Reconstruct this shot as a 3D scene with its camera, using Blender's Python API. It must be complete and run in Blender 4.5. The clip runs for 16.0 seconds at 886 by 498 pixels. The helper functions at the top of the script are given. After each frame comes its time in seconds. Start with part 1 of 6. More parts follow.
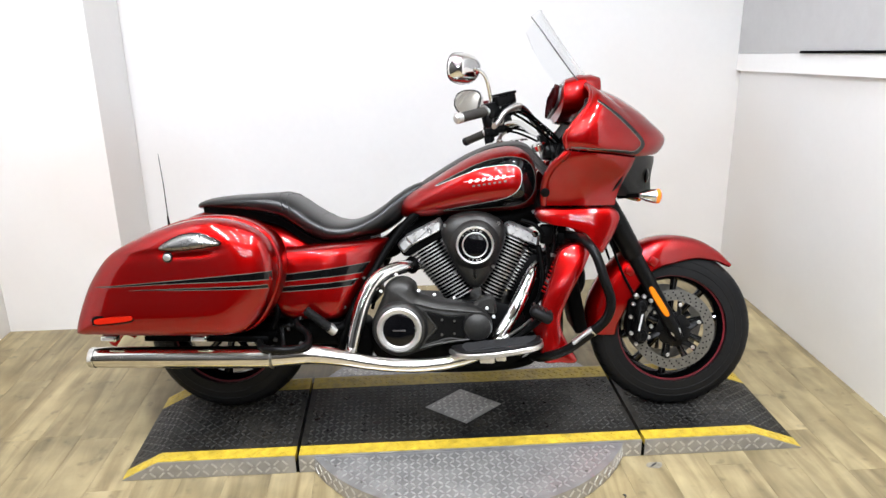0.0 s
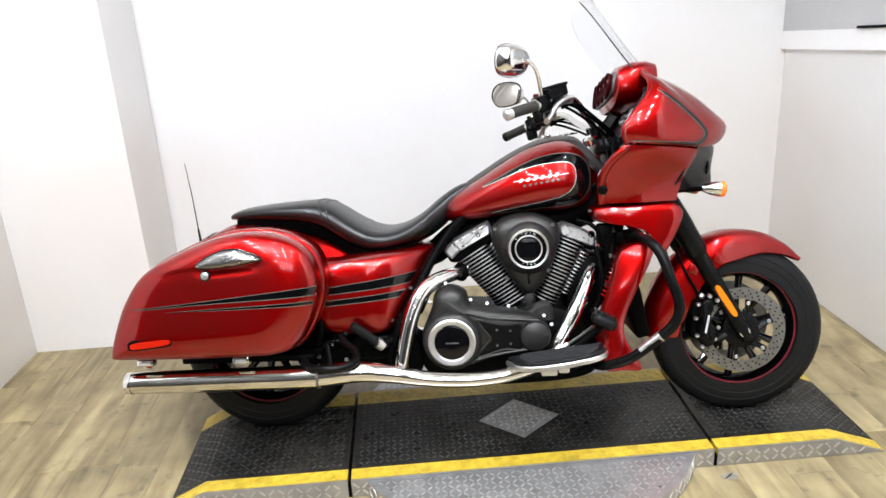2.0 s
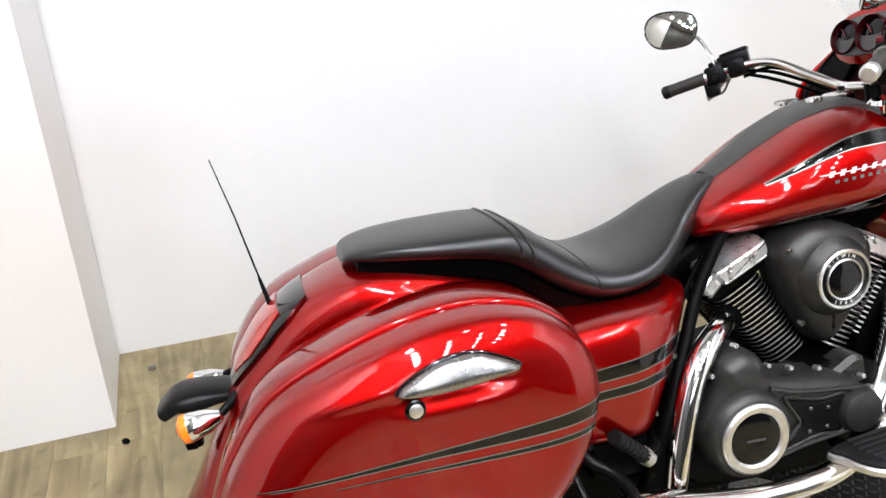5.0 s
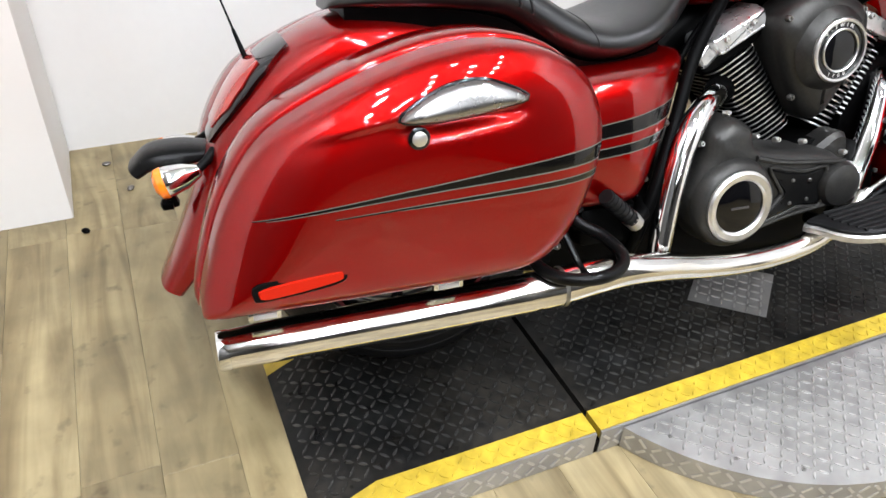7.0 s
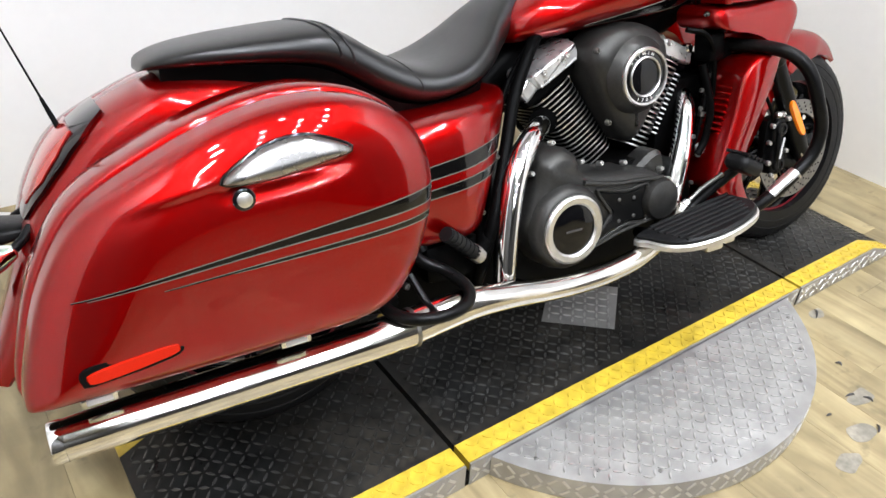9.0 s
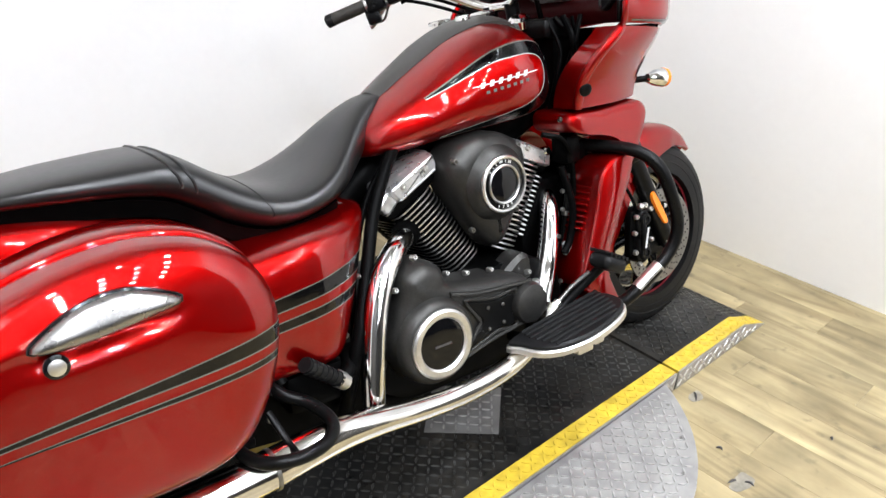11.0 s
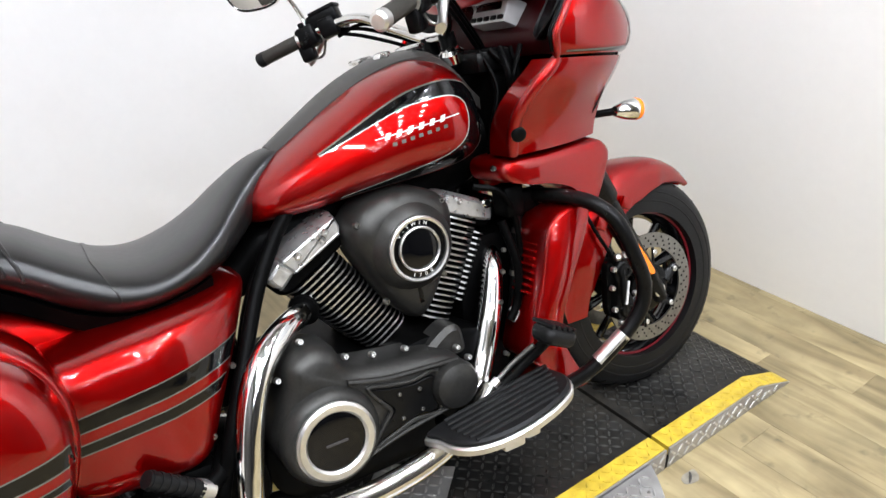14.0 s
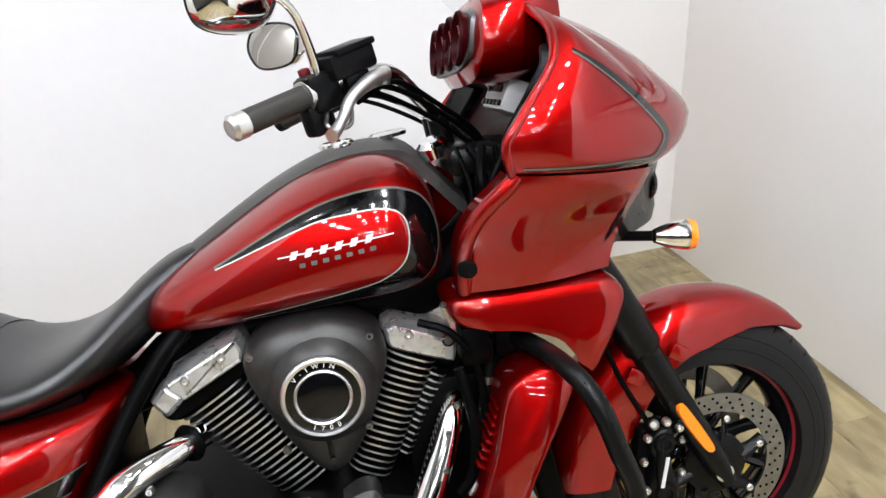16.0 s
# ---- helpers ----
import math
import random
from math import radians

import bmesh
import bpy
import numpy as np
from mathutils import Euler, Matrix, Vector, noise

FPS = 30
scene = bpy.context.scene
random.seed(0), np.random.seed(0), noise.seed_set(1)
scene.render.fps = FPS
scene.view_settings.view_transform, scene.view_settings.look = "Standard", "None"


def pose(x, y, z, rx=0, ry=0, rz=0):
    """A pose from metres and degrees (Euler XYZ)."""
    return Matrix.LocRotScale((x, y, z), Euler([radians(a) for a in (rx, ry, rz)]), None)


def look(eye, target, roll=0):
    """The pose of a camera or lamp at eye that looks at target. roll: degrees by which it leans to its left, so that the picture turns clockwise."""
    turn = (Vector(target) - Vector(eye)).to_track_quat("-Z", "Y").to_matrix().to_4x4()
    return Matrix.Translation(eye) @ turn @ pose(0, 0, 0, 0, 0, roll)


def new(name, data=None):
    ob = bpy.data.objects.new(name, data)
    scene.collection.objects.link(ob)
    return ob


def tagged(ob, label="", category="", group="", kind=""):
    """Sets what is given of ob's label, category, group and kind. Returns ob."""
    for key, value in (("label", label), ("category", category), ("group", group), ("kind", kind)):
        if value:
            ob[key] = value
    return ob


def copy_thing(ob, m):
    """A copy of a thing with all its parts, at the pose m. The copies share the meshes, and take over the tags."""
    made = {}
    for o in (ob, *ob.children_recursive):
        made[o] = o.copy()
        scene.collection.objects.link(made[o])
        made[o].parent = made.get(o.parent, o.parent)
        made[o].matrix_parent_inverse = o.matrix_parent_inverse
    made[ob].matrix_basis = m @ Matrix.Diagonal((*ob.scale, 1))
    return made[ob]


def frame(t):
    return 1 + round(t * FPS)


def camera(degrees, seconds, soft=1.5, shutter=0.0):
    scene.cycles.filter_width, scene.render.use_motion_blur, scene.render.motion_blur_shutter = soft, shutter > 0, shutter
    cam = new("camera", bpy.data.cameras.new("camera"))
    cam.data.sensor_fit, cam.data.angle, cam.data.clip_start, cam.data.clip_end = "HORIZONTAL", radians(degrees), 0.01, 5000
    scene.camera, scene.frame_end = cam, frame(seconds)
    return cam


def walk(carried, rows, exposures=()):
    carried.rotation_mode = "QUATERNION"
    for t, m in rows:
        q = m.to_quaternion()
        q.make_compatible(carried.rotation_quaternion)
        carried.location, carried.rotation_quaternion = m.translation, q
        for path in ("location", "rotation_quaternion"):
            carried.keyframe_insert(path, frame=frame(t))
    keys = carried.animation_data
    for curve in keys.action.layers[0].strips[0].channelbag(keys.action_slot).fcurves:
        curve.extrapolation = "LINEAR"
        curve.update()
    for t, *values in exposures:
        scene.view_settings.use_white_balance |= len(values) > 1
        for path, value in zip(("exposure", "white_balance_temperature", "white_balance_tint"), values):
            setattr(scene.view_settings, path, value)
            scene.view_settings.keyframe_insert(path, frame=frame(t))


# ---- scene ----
from mathutils.bvhtree import BVHTree
cam = camera(61.5, 16.0)
PATH = [
    (0, (0.241, 0.269, 1.548), (0.348, 2.162, 0.913), -0.9),
    (0.5, (0.254, 0.284, 1.557), (0.343, 2.171, 0.899), -1.4),
    (1, (0.246, 0.291, 1.555), (0.316, 2.184, 0.914), -2.0),
    (1.5, (0.159, 0.347, 1.562), (0.277, 2.235, 0.914), -3.1),
    (2, (0.115, 0.449, 1.553), (0.194, 2.335, 0.893), -3.4),
    (2.5, (0.022, 0.696, 1.57), (-0.05, 2.603, 0.971), -4.3),
    (3, (-0.211, 0.927, 1.522), (-0.153, 2.809, 0.85), -3.0),
    (3.5, (-0.434, 1.142, 1.542), (-0.253, 3.002, 0.831), -3.5),
    (3.7, (-0.499, 1.27, 1.546), (-0.289, 3.111, 0.793), -3.7),
    (5.8, (-0.874, 1.764, 1.387), (-0.115, 3.336, 0.41), 1.4),
    (6, (-0.878, 1.76, 1.356), (-0.129, 3.299, 0.322), 1.7),
    (6.5, (-0.893, 1.737, 1.313), (-0.182, 3.231, 0.189), 1.8),
    (7, (-0.904, 1.712, 1.286), (-0.217, 3.167, 0.098), 3.0),
    (7.5, (-0.903, 1.708, 1.282), (-0.182, 3.143, 0.09), 2.7),
    (8, (-0.88, 1.707, 1.289), (-0.054, 3.108, 0.126), 2.9),
    (8.5, (-0.864, 1.698, 1.301), (0.053, 3.089, 0.195), 2.9),
    (9, (-0.849, 1.695, 1.311), (0.15, 3.033, 0.21), 3.3),
    (9.5, (-0.83, 1.699, 1.329), (0.3, 2.982, 0.292), 5.0),
    (10, (-0.799, 1.7, 1.35), (0.346, 2.982, 0.33), 4.8),
    (10.2, (-0.779, 1.719, 1.356), (0.395, 2.996, 0.36), 4.5),
    (12.5, (-0.609, 1.686, 1.414), (0.656, 2.956, 0.528), 2.7),
    (13, (-0.525, 1.684, 1.418), (0.696, 2.997, 0.533), 0.5),
    (13.5, (-0.361, 1.66, 1.431), (0.759, 3.054, 0.535), 0.5),
    (14, (-0.249, 1.68, 1.405), (0.808, 3.103, 0.48), -1.0),
    (14.5, (-0.073, 1.844, 1.402), (0.982, 3.267, 0.474), 1.2),
    (15, (0.087, 1.897, 1.411), (1.003, 3.408, 0.473), -2.3),
    (15.5, (0.32, 1.8, 1.432), (0.876, 3.494, 0.526), -4.6),
    (16, (0.45, 1.788, 1.448), (0.904, 3.517, 0.551), -3.5),
]
walk(cam, [(t, look(eye, target, roll)) for t, eye, target, roll in PATH],
     [(0.0, -0.10), (3.5, -0.08), (6.0, -0.05), (8.0, -0.06), (9.5, 0.0), (12.5, 0.03), (13.5, -0.06), (16.0, -0.15)])

# ---- world and lights ----
world = bpy.data.worlds.new("World")
scene.world = world
world.use_nodes = True
world.node_tree.nodes["Background"].inputs[0].default_value = (0.9, 0.95, 1.0, 1)
world.node_tree.nodes["Background"].inputs[1].default_value = 0.05


def area_lamp(name, loc, sx, sy, watts, color=(0.955, 1.0, 1.09)):
    d = bpy.data.lights.new(name, "AREA")
    d.shape, d.size, d.size_y, d.energy, d.color = "RECTANGLE", sx, sy, watts, color
    ob = new(name, d)
    ob.location = loc
    return ob


CEIL = 4.1
LAMPS = [(x, y) for x in (-1.15, -0.35, 0.45, 1.25) for y in (-1.5, -0.6, 0.3, 1.2)] + [(-1.2, 2.3), (0.05, 2.3), (1.3, 2.3)]
for lx, ly in LAMPS:
    d = bpy.data.lights.new("downlight_lamp", "AREA")
    d.shape, d.size, d.spread, d.color = "DISK", 0.16, radians(180 if lx < -1.0 else 118 if lx > 1.0 else 135), (0.955, 1.0, 1.09)
    d.energy = np.interp(ly, (-1.5, 0.3, 2.3), (55, 53, 43)) if lx < -1.0 else np.interp(ly, (-1.5, 0.3, 2.3), (40, 28, 27)) if lx > 1.0 else np.interp(ly, (-1.5, 0.3, 2.3), (24, 10, 5))
    new("downlight_lamp", d).location = (lx, ly, CEIL - 0.03)
TUBES = [(x, y) for x in (-0.75, 0.95) for y in (-4.2, -5.8, -7.4)]
for lx, ly in TUBES:
    area_lamp("tube_lamp", (lx, ly, CEIL - 0.07), 1.2, 0.10, 40)


# ---- materials ----
def mat(name, color, rough=0.5, metal=0.0, coat=0.0, vary=0.12, scale=30.0, rvary=0.1, bump=0.0, bscale=200.0,
        big=2.5, big_vary=0.08, emit=0.0, per_object=0.0, spec=0.5, coat_rough=0.03, tint=(1.0, 1.0, 1.0), coat_ior=1.5):
    """Principled surface with grain at two scales in colour and roughness, and fine relief."""
    m = bpy.data.materials.new(name)
    m.use_nodes = True
    nt = m.node_tree
    b = nt.nodes["Principled BSDF"]
    tc = nt.nodes.new("ShaderNodeTexCoord")

    def noise_tex(sc, detail):
        n = nt.nodes.new("ShaderNodeTexNoise")
        n.inputs["Scale"].default_value, n.inputs["Detail"].default_value = sc, detail
        nt.links.new(tc.outputs["Object"], n.inputs["Vector"])
        return n.outputs["Fac"]

    def ramp(fac, lo, hi):
        n = nt.nodes.new("ShaderNodeMapRange")
        n.inputs["From Min"].default_value, n.inputs["From Max"].default_value = 0.3, 0.7
        n.inputs["To Min"].default_value, n.inputs["To Max"].default_value = lo, hi
        nt.links.new(fac, n.inputs["Value"])
        return n.outputs["Result"]

    def times(a, c):
        n = nt.nodes.new("ShaderNodeMath")
        n.operation = "MULTIPLY"
        nt.links.new(a, n.inputs[0])
        nt.links.new(c, n.inputs[1])
        return n.outputs[0]

    fine, broad = noise_tex(scale, 6), noise_tex(big, 3)
    value = times(ramp(fine, 1 - vary, 1 + vary), ramp(broad, 1 - big_vary, 1 + big_vary))
    if per_object:
        info = nt.nodes.new("ShaderNodeObjectInfo")
        n = nt.nodes.new("ShaderNodeMapRange")
        n.inputs["To Min"].default_value, n.inputs["To Max"].default_value = 1 - per_object, 1 + per_object
        nt.links.new(info.outputs["Random"], n.inputs["Value"])
        value = times(value, n.outputs["Result"])
    mix = nt.nodes.new("ShaderNodeVectorMath")
    mix.operation = "SCALE"
    mix.inputs[0].default_value = color
    nt.links.new(value, mix.inputs["Scale"])
    nt.links.new(mix.outputs[0], b.inputs["Base Color"])
    nt.links.new(ramp(fine, max(0.0, rough - rvary * rough), min(1.0, rough + rvary * rough)), b.inputs["Roughness"])
    b.inputs["Metallic"].default_value = metal
    b.inputs["Coat Weight"].default_value = coat
    b.inputs["Coat Roughness"].default_value = coat_rough
    b.inputs["Coat IOR"].default_value = coat_ior
    b.inputs["Specular IOR Level"].default_value = spec
    b.inputs["Specular Tint"].default_value = (*tint, 1)
    if bump:
        n = nt.nodes.new("ShaderNodeBump")
        n.inputs["Strength"].default_value, n.inputs["Distance"].default_value = bump, 0.002
        nt.links.new(noise_tex(bscale, 4), n.inputs["Height"])
        nt.links.new(n.outputs[0], b.inputs["Normal"])
    if emit:
        b.inputs["Emission Color"].default_value = (*color, 1)
        b.inputs["Emission Strength"].default_value = emit
    return m


RED = mat("candy_red_paint", (0.32, 0.0018, 0.0019), 0.36, 0.92, coat=1.0, coat_ior=1.5, coat_rough=0.004, spec=0.0, vary=0.04, scale=900, big=3, big_vary=0.04, tint=(0.6, 0.0, 0.0))
RED_DARK = mat("dark_red_plastic", (0.022, 0.0005, 0.0010), 0.40, 0.1, coat=0.0, spec=0.07, vary=0.05)
GLOSS_BLACK = mat("gloss_black_paint", (0.0015, 0.0015, 0.0017), 0.16, coat=0.45, spec=0.2, vary=0.1)
SATIN_BLACK = mat("satin_black_metal", (0.003, 0.003, 0.003), 0.30, 0.0, spec=0.13, vary=0.15, scale=120, bump=0.08, bscale=600)
FRAME_BLACK = mat("frame_black", (0.0012, 0.0012, 0.0012), 0.40, vary=0.2, scale=60, spec=0.035)
PLASTIC = mat("black_plastic", (0.002, 0.002, 0.0022), 0.34, spec=0.10, vary=0.15, scale=80, bump=0.1, bscale=900)
ENGINE_GREY = mat("charcoal_engine_paint", (0.038, 0.037, 0.0345), 0.42, 0.75, spec=0.5, vary=0.15, scale=150)
LEATHER = mat("black_vinyl", (0.0052, 0.0050, 0.0049), 0.335, spec=0.5, vary=0.08, scale=70, bump=0.012, bscale=420, rvary=0.04)
CONSOLE = mat("satin_console", (0.036, 0.034, 0.031), 0.42, spec=0.5, vary=0.1, scale=60)
RUBBER = mat("tyre_rubber", (0.0046, 0.0046, 0.0048), 0.48, spec=0.2, vary=0.2, scale=40, bump=0.2, bscale=300)
GRIP = mat("grip_rubber", (0.026, 0.0235, 0.0195), 0.5, spec=0.3, vary=0.2, scale=60, bump=0.2, bscale=500)
CHROME = mat("chrome", (0.74, 0.74, 0.73), 0.06, 1.0, vary=0.03, scale=20, rvary=0.5)
CHROME_WORN = mat("chrome_exhaust", (0.68, 0.66, 0.62), 0.11, 1.0, vary=0.06, scale=25, rvary=0.4)
ALLOY = mat("machined_alloy", (0.70, 0.69, 0.67), 0.36, 1.0, vary=0.06, scale=90)
CAST = mat("polished_cast_alloy", (0.66, 0.655, 0.64), 0.33, 0.85, vary=0.12, scale=60, rvary=0.3)
SATIN_CHROME = mat("satin_chrome", (0.28, 0.275, 0.268), 0.28, 1.0, vary=0.04, scale=40)
STEEL = mat("brushed_steel", (0.24, 0.235, 0.22), 0.38, 1.0, vary=0.15, scale=60)
SILVER_PLASTIC = mat("silver_plastic", (0.55, 0.55, 0.55), 0.35, 0.2)
WHITE_PRINT = mat("silver_print", (0.72, 0.70, 0.68), 0.35, 0.2)
SILVER_LINE = mat("silver_line", (0.45, 0.435, 0.415), 0.35, 0.2)
PIN = mat("silver_pinstripe", (0.13, 0.115, 0.10), 0.35, 0.3)
PIN_RED = mat("red_pinstripe", (0.12, 0.003, 0.008), 0.4)
AMBER = mat("amber_lens", (0.90, 0.20, 0.005), 0.18, coat=0.6)
RED_LENS = mat("red_lens", (0.36, 0.008, 0.004), 0.15, coat=0.6)
ORANGE_REFL = mat("orange_reflector", (0.78, 0.19, 0.004), 0.25, coat=0.6, vary=0.05, scale=600)
RED_REFL = mat("red_reflector", (0.40, 0.010, 0.002), 0.25, coat=0.0, spec=0.25, vary=0.12, scale=600)
GAUGE_GREY = mat("grey_gauge_panel", (0.07, 0.065, 0.065), 0.35, 0.5)
MIRROR = mat("mirror_glass", (0.44, 0.425, 0.39), 0.02, 1.0, vary=0.01)
DARK_GLASS = mat("dark_glass", (0.002, 0.002, 0.0025), 0.05, coat=0.25, spec=0.2, vary=0.02)
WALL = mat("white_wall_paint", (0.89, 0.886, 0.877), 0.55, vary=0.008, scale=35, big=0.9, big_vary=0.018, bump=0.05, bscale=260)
# uneven warm light on the walls is put into their colour as broad tan noise
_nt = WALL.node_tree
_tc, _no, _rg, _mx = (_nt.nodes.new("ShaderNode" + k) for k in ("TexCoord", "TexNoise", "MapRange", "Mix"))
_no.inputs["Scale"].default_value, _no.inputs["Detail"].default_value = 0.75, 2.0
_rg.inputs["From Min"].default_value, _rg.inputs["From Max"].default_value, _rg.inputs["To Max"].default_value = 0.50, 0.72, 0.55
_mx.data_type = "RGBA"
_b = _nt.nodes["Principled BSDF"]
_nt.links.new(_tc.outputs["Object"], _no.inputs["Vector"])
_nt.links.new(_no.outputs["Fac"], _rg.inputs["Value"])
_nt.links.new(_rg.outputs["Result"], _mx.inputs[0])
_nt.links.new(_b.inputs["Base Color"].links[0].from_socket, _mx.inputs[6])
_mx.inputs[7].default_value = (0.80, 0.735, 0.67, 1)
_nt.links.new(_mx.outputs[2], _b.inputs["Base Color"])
GREY_WALL = mat("grey_panel", (0.50, 0.50, 0.50), 0.6, vary=0.03, big_vary=0.05)
CEILING = mat("pale_ceiling", (0.42, 0.42, 0.415), 0.8, vary=0.03)
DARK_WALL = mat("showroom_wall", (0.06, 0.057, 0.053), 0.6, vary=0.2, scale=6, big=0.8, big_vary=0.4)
PLATE_BLACK = mat("black_tread_plate", (0.0082, 0.0082, 0.0080), 0.36, 0.1, spec=0.18, vary=0.4, scale=22, big=4, big_vary=0.55, bump=0.2, bscale=300, rvary=0.3)
LUG_BLACK = mat("worn_black_tread", (0.070, 0.069, 0.065), 0.30, 0.6, vary=0.5, scale=18, big=4, big_vary=0.4)
PLATE_YELLOW = mat("yellow_tread_paint", (0.46, 0.325, 0.028), 0.42, vary=0.22, scale=32, big=7, big_vary=0.18, bump=0.15, bscale=250)
PLATE_SILVER = mat("aluminium_tread_plate", (0.37, 0.362, 0.348), 0.41, 0.75, vary=0.15, scale=20, big=4, big_vary=0.12, bump=0.15, bscale=300)
LUG_SILVER = mat("aluminium_tread", (0.58, 0.572, 0.555), 0.33, 0.85, vary=0.12, scale=18)


def worn(m, patch, scale, lo, hi, most):
    """Lays uneven patches of another colour over a material."""
    nt = m.node_tree
    tc, n, fine, r, r2, mul, mx = (nt.nodes.new("ShaderNode" + k) for k in ("TexCoord", "TexNoise", "TexNoise", "MapRange", "MapRange", "Math", "Mix"))
    n.inputs["Scale"].default_value, n.inputs["Detail"].default_value, n.inputs["Roughness"].default_value = scale, 5.0, 0.6
    fine.inputs["Scale"].default_value, fine.inputs["Detail"].default_value = 45.0, 4.0
    for k, a, b, top in ((r, lo, hi, most), (r2, 0.36, 0.60, 1.0)):
        k.inputs["From Min"].default_value, k.inputs["From Max"].default_value, k.inputs["To Max"].default_value = a, b, top
    r2.inputs["To Min"].default_value = 0.25
    mul.operation, mx.data_type = "MULTIPLY", "RGBA"
    for q in (n, fine):
        nt.links.new(tc.outputs["Object"], q.inputs["Vector"])
    nt.links.new(n.outputs["Fac"], r.inputs["Value"])
    nt.links.new(fine.outputs["Fac"], r2.inputs["Value"])
    nt.links.new(r.outputs["Result"], mul.inputs[0])
    nt.links.new(r2.outputs["Result"], mul.inputs[1])
    nt.links.new(mul.outputs[0], mx.inputs[0])
    b = nt.nodes["Principled BSDF"]
    nt.links.new(b.inputs["Base Color"].links[0].from_socket, mx.inputs[6])
    mx.inputs[7].default_value = (*patch, 1)
    nt.links.new(mx.outputs[2], b.inputs["Base Color"])


worn(PLATE_BLACK, (0.040, 0.035, 0.028), 2.6, 0.42, 0.66, 0.8)
worn(LUG_BLACK, (0.018, 0.0165, 0.014), 3.4, 0.44, 0.60, 0.9)
worn(PLATE_YELLOW, (0.25, 0.18, 0.030), 5.0, 0.50, 0.72, 0.45)
CLEAR = bpy.data.materials.new("clear_screen")
CLEAR.use_nodes = True
_b = CLEAR.node_tree.nodes["Principled BSDF"]
_b.inputs["Base Color"].default_value = (0.95, 0.96, 0.97, 1)
_b.inputs["Transmission Weight"].default_value, _b.inputs["Roughness"].default_value, _b.inputs["IOR"].default_value = 1.0, 0.02, 1.14


def plank_material():
    """Grey-brown oak vinyl, with grain along the plank and its own tone for each plank."""
    m = bpy.data.materials.new("oak_vinyl_plank")
    m.use_nodes = True
    nt = m.node_tree
    b = nt.nodes["Principled BSDF"]
    tc, info, mp = (nt.nodes.new("ShaderNode" + k) for k in ("TexCoord", "ObjectInfo", "Mapping"))
    add = nt.nodes.new("ShaderNodeVectorMath")
    add.operation = "ADD"
    shift = nt.nodes.new("ShaderNodeCombineXYZ")
    mul = nt.nodes.new("ShaderNodeMath")
    mul.operation, mul.inputs[1].default_value = "MULTIPLY", 37.0
    nt.links.new(info.outputs["Random"], mul.inputs[0])
    nt.links.new(mul.outputs[0], shift.inputs[0])
    nt.links.new(mul.outputs[0], shift.inputs[2])
    nt.links.new(tc.outputs["Object"], add.inputs[0])
    nt.links.new(shift.outputs[0], add.inputs[1])
    mp.inputs["Scale"].default_value = (9, 1.1, 9)
    nt.links.new(add.outputs[0], mp.inputs["Vector"])
    grain = nt.nodes.new("ShaderNodeTexNoise")
    grain.inputs["Scale"].default_value, grain.inputs["Detail"].default_value, grain.inputs["Distortion"].default_value = 1.0, 9, 2.2
    nt.links.new(mp.outputs[0], grain.inputs["Vector"])
    blot = nt.nodes.new("ShaderNodeTexNoise")
    blot.inputs["Scale"].default_value, blot.inputs["Detail"].default_value = 6.0, 6
    nt.links.new(add.outputs[0], blot.inputs["Vector"])
    cr = nt.nodes.new("ShaderNodeValToRGB")
    cr.color_ramp.elements[0].position, cr.color_ramp.elements[0].color = 0.26, (0.150, 0.110, 0.052, 1)
    cr.color_ramp.elements[1].position, cr.color_ramp.elements[1].color = 0.76, (0.385, 0.312, 0.168, 1)
    e = cr.color_ramp.elements.new(0.5)
    e.color = (0.262, 0.206, 0.106, 1)
    nt.links.new(grain.outputs["Fac"], cr.inputs[0])
    tone = nt.nodes.new("ShaderNodeMapRange")
    tone.inputs["To Min"].default_value, tone.inputs["To Max"].default_value = 0.80, 1.14
    nt.links.new(info.outputs["Random"], tone.inputs["Value"])
    knot = nt.nodes.new("ShaderNodeTexNoise")
    knot.inputs["Scale"].default_value, knot.inputs["Detail"].default_value = 17.0, 3
    nt.links.new(add.outputs[0], knot.inputs["Vector"])
    kr = nt.nodes.new("ShaderNodeMapRange")
    kr.inputs["From Min"].default_value, kr.inputs["From Max"].default_value = 0.62, 0.76
    kr.inputs["To Min"].default_value, kr.inputs["To Max"].default_value = 1.0, 0.55
    nt.links.new(knot.outputs["Fac"], kr.inputs["Value"])
    km = nt.nodes.new("ShaderNodeMath")
    km.operation = "MULTIPLY"
    t2 = nt.nodes.new("ShaderNodeMapRange")
    t2.inputs["From Min"].default_value, t2.inputs["From Max"].default_value = 0.3, 0.7
    t2.inputs["To Min"].default_value, t2.inputs["To Max"].default_value = 0.68, 1.16
    nt.links.new(blot.outputs["Fac"], t2.inputs["Value"])
    mm = nt.nodes.new("ShaderNodeMath")
    mm.operation = "MULTIPLY"
    nt.links.new(tone.outputs[0], km.inputs[0])
    nt.links.new(kr.outputs[0], km.inputs[1])
    nt.links.new(km.outputs[0], mm.inputs[0])
    nt.links.new(t2.outputs[0], mm.inputs[1])
    sc = nt.nodes.new("ShaderNodeVectorMath")
    sc.operation = "SCALE"
    nt.links.new(cr.outputs[0], sc.inputs[0])
    nt.links.new(mm.outputs[0], sc.inputs["Scale"])
    nt.links.new(sc.outputs[0], b.inputs["Base Color"])
    b.inputs["Roughness"].default_value = 0.42
    bp_ = nt.nodes.new("ShaderNodeBump")
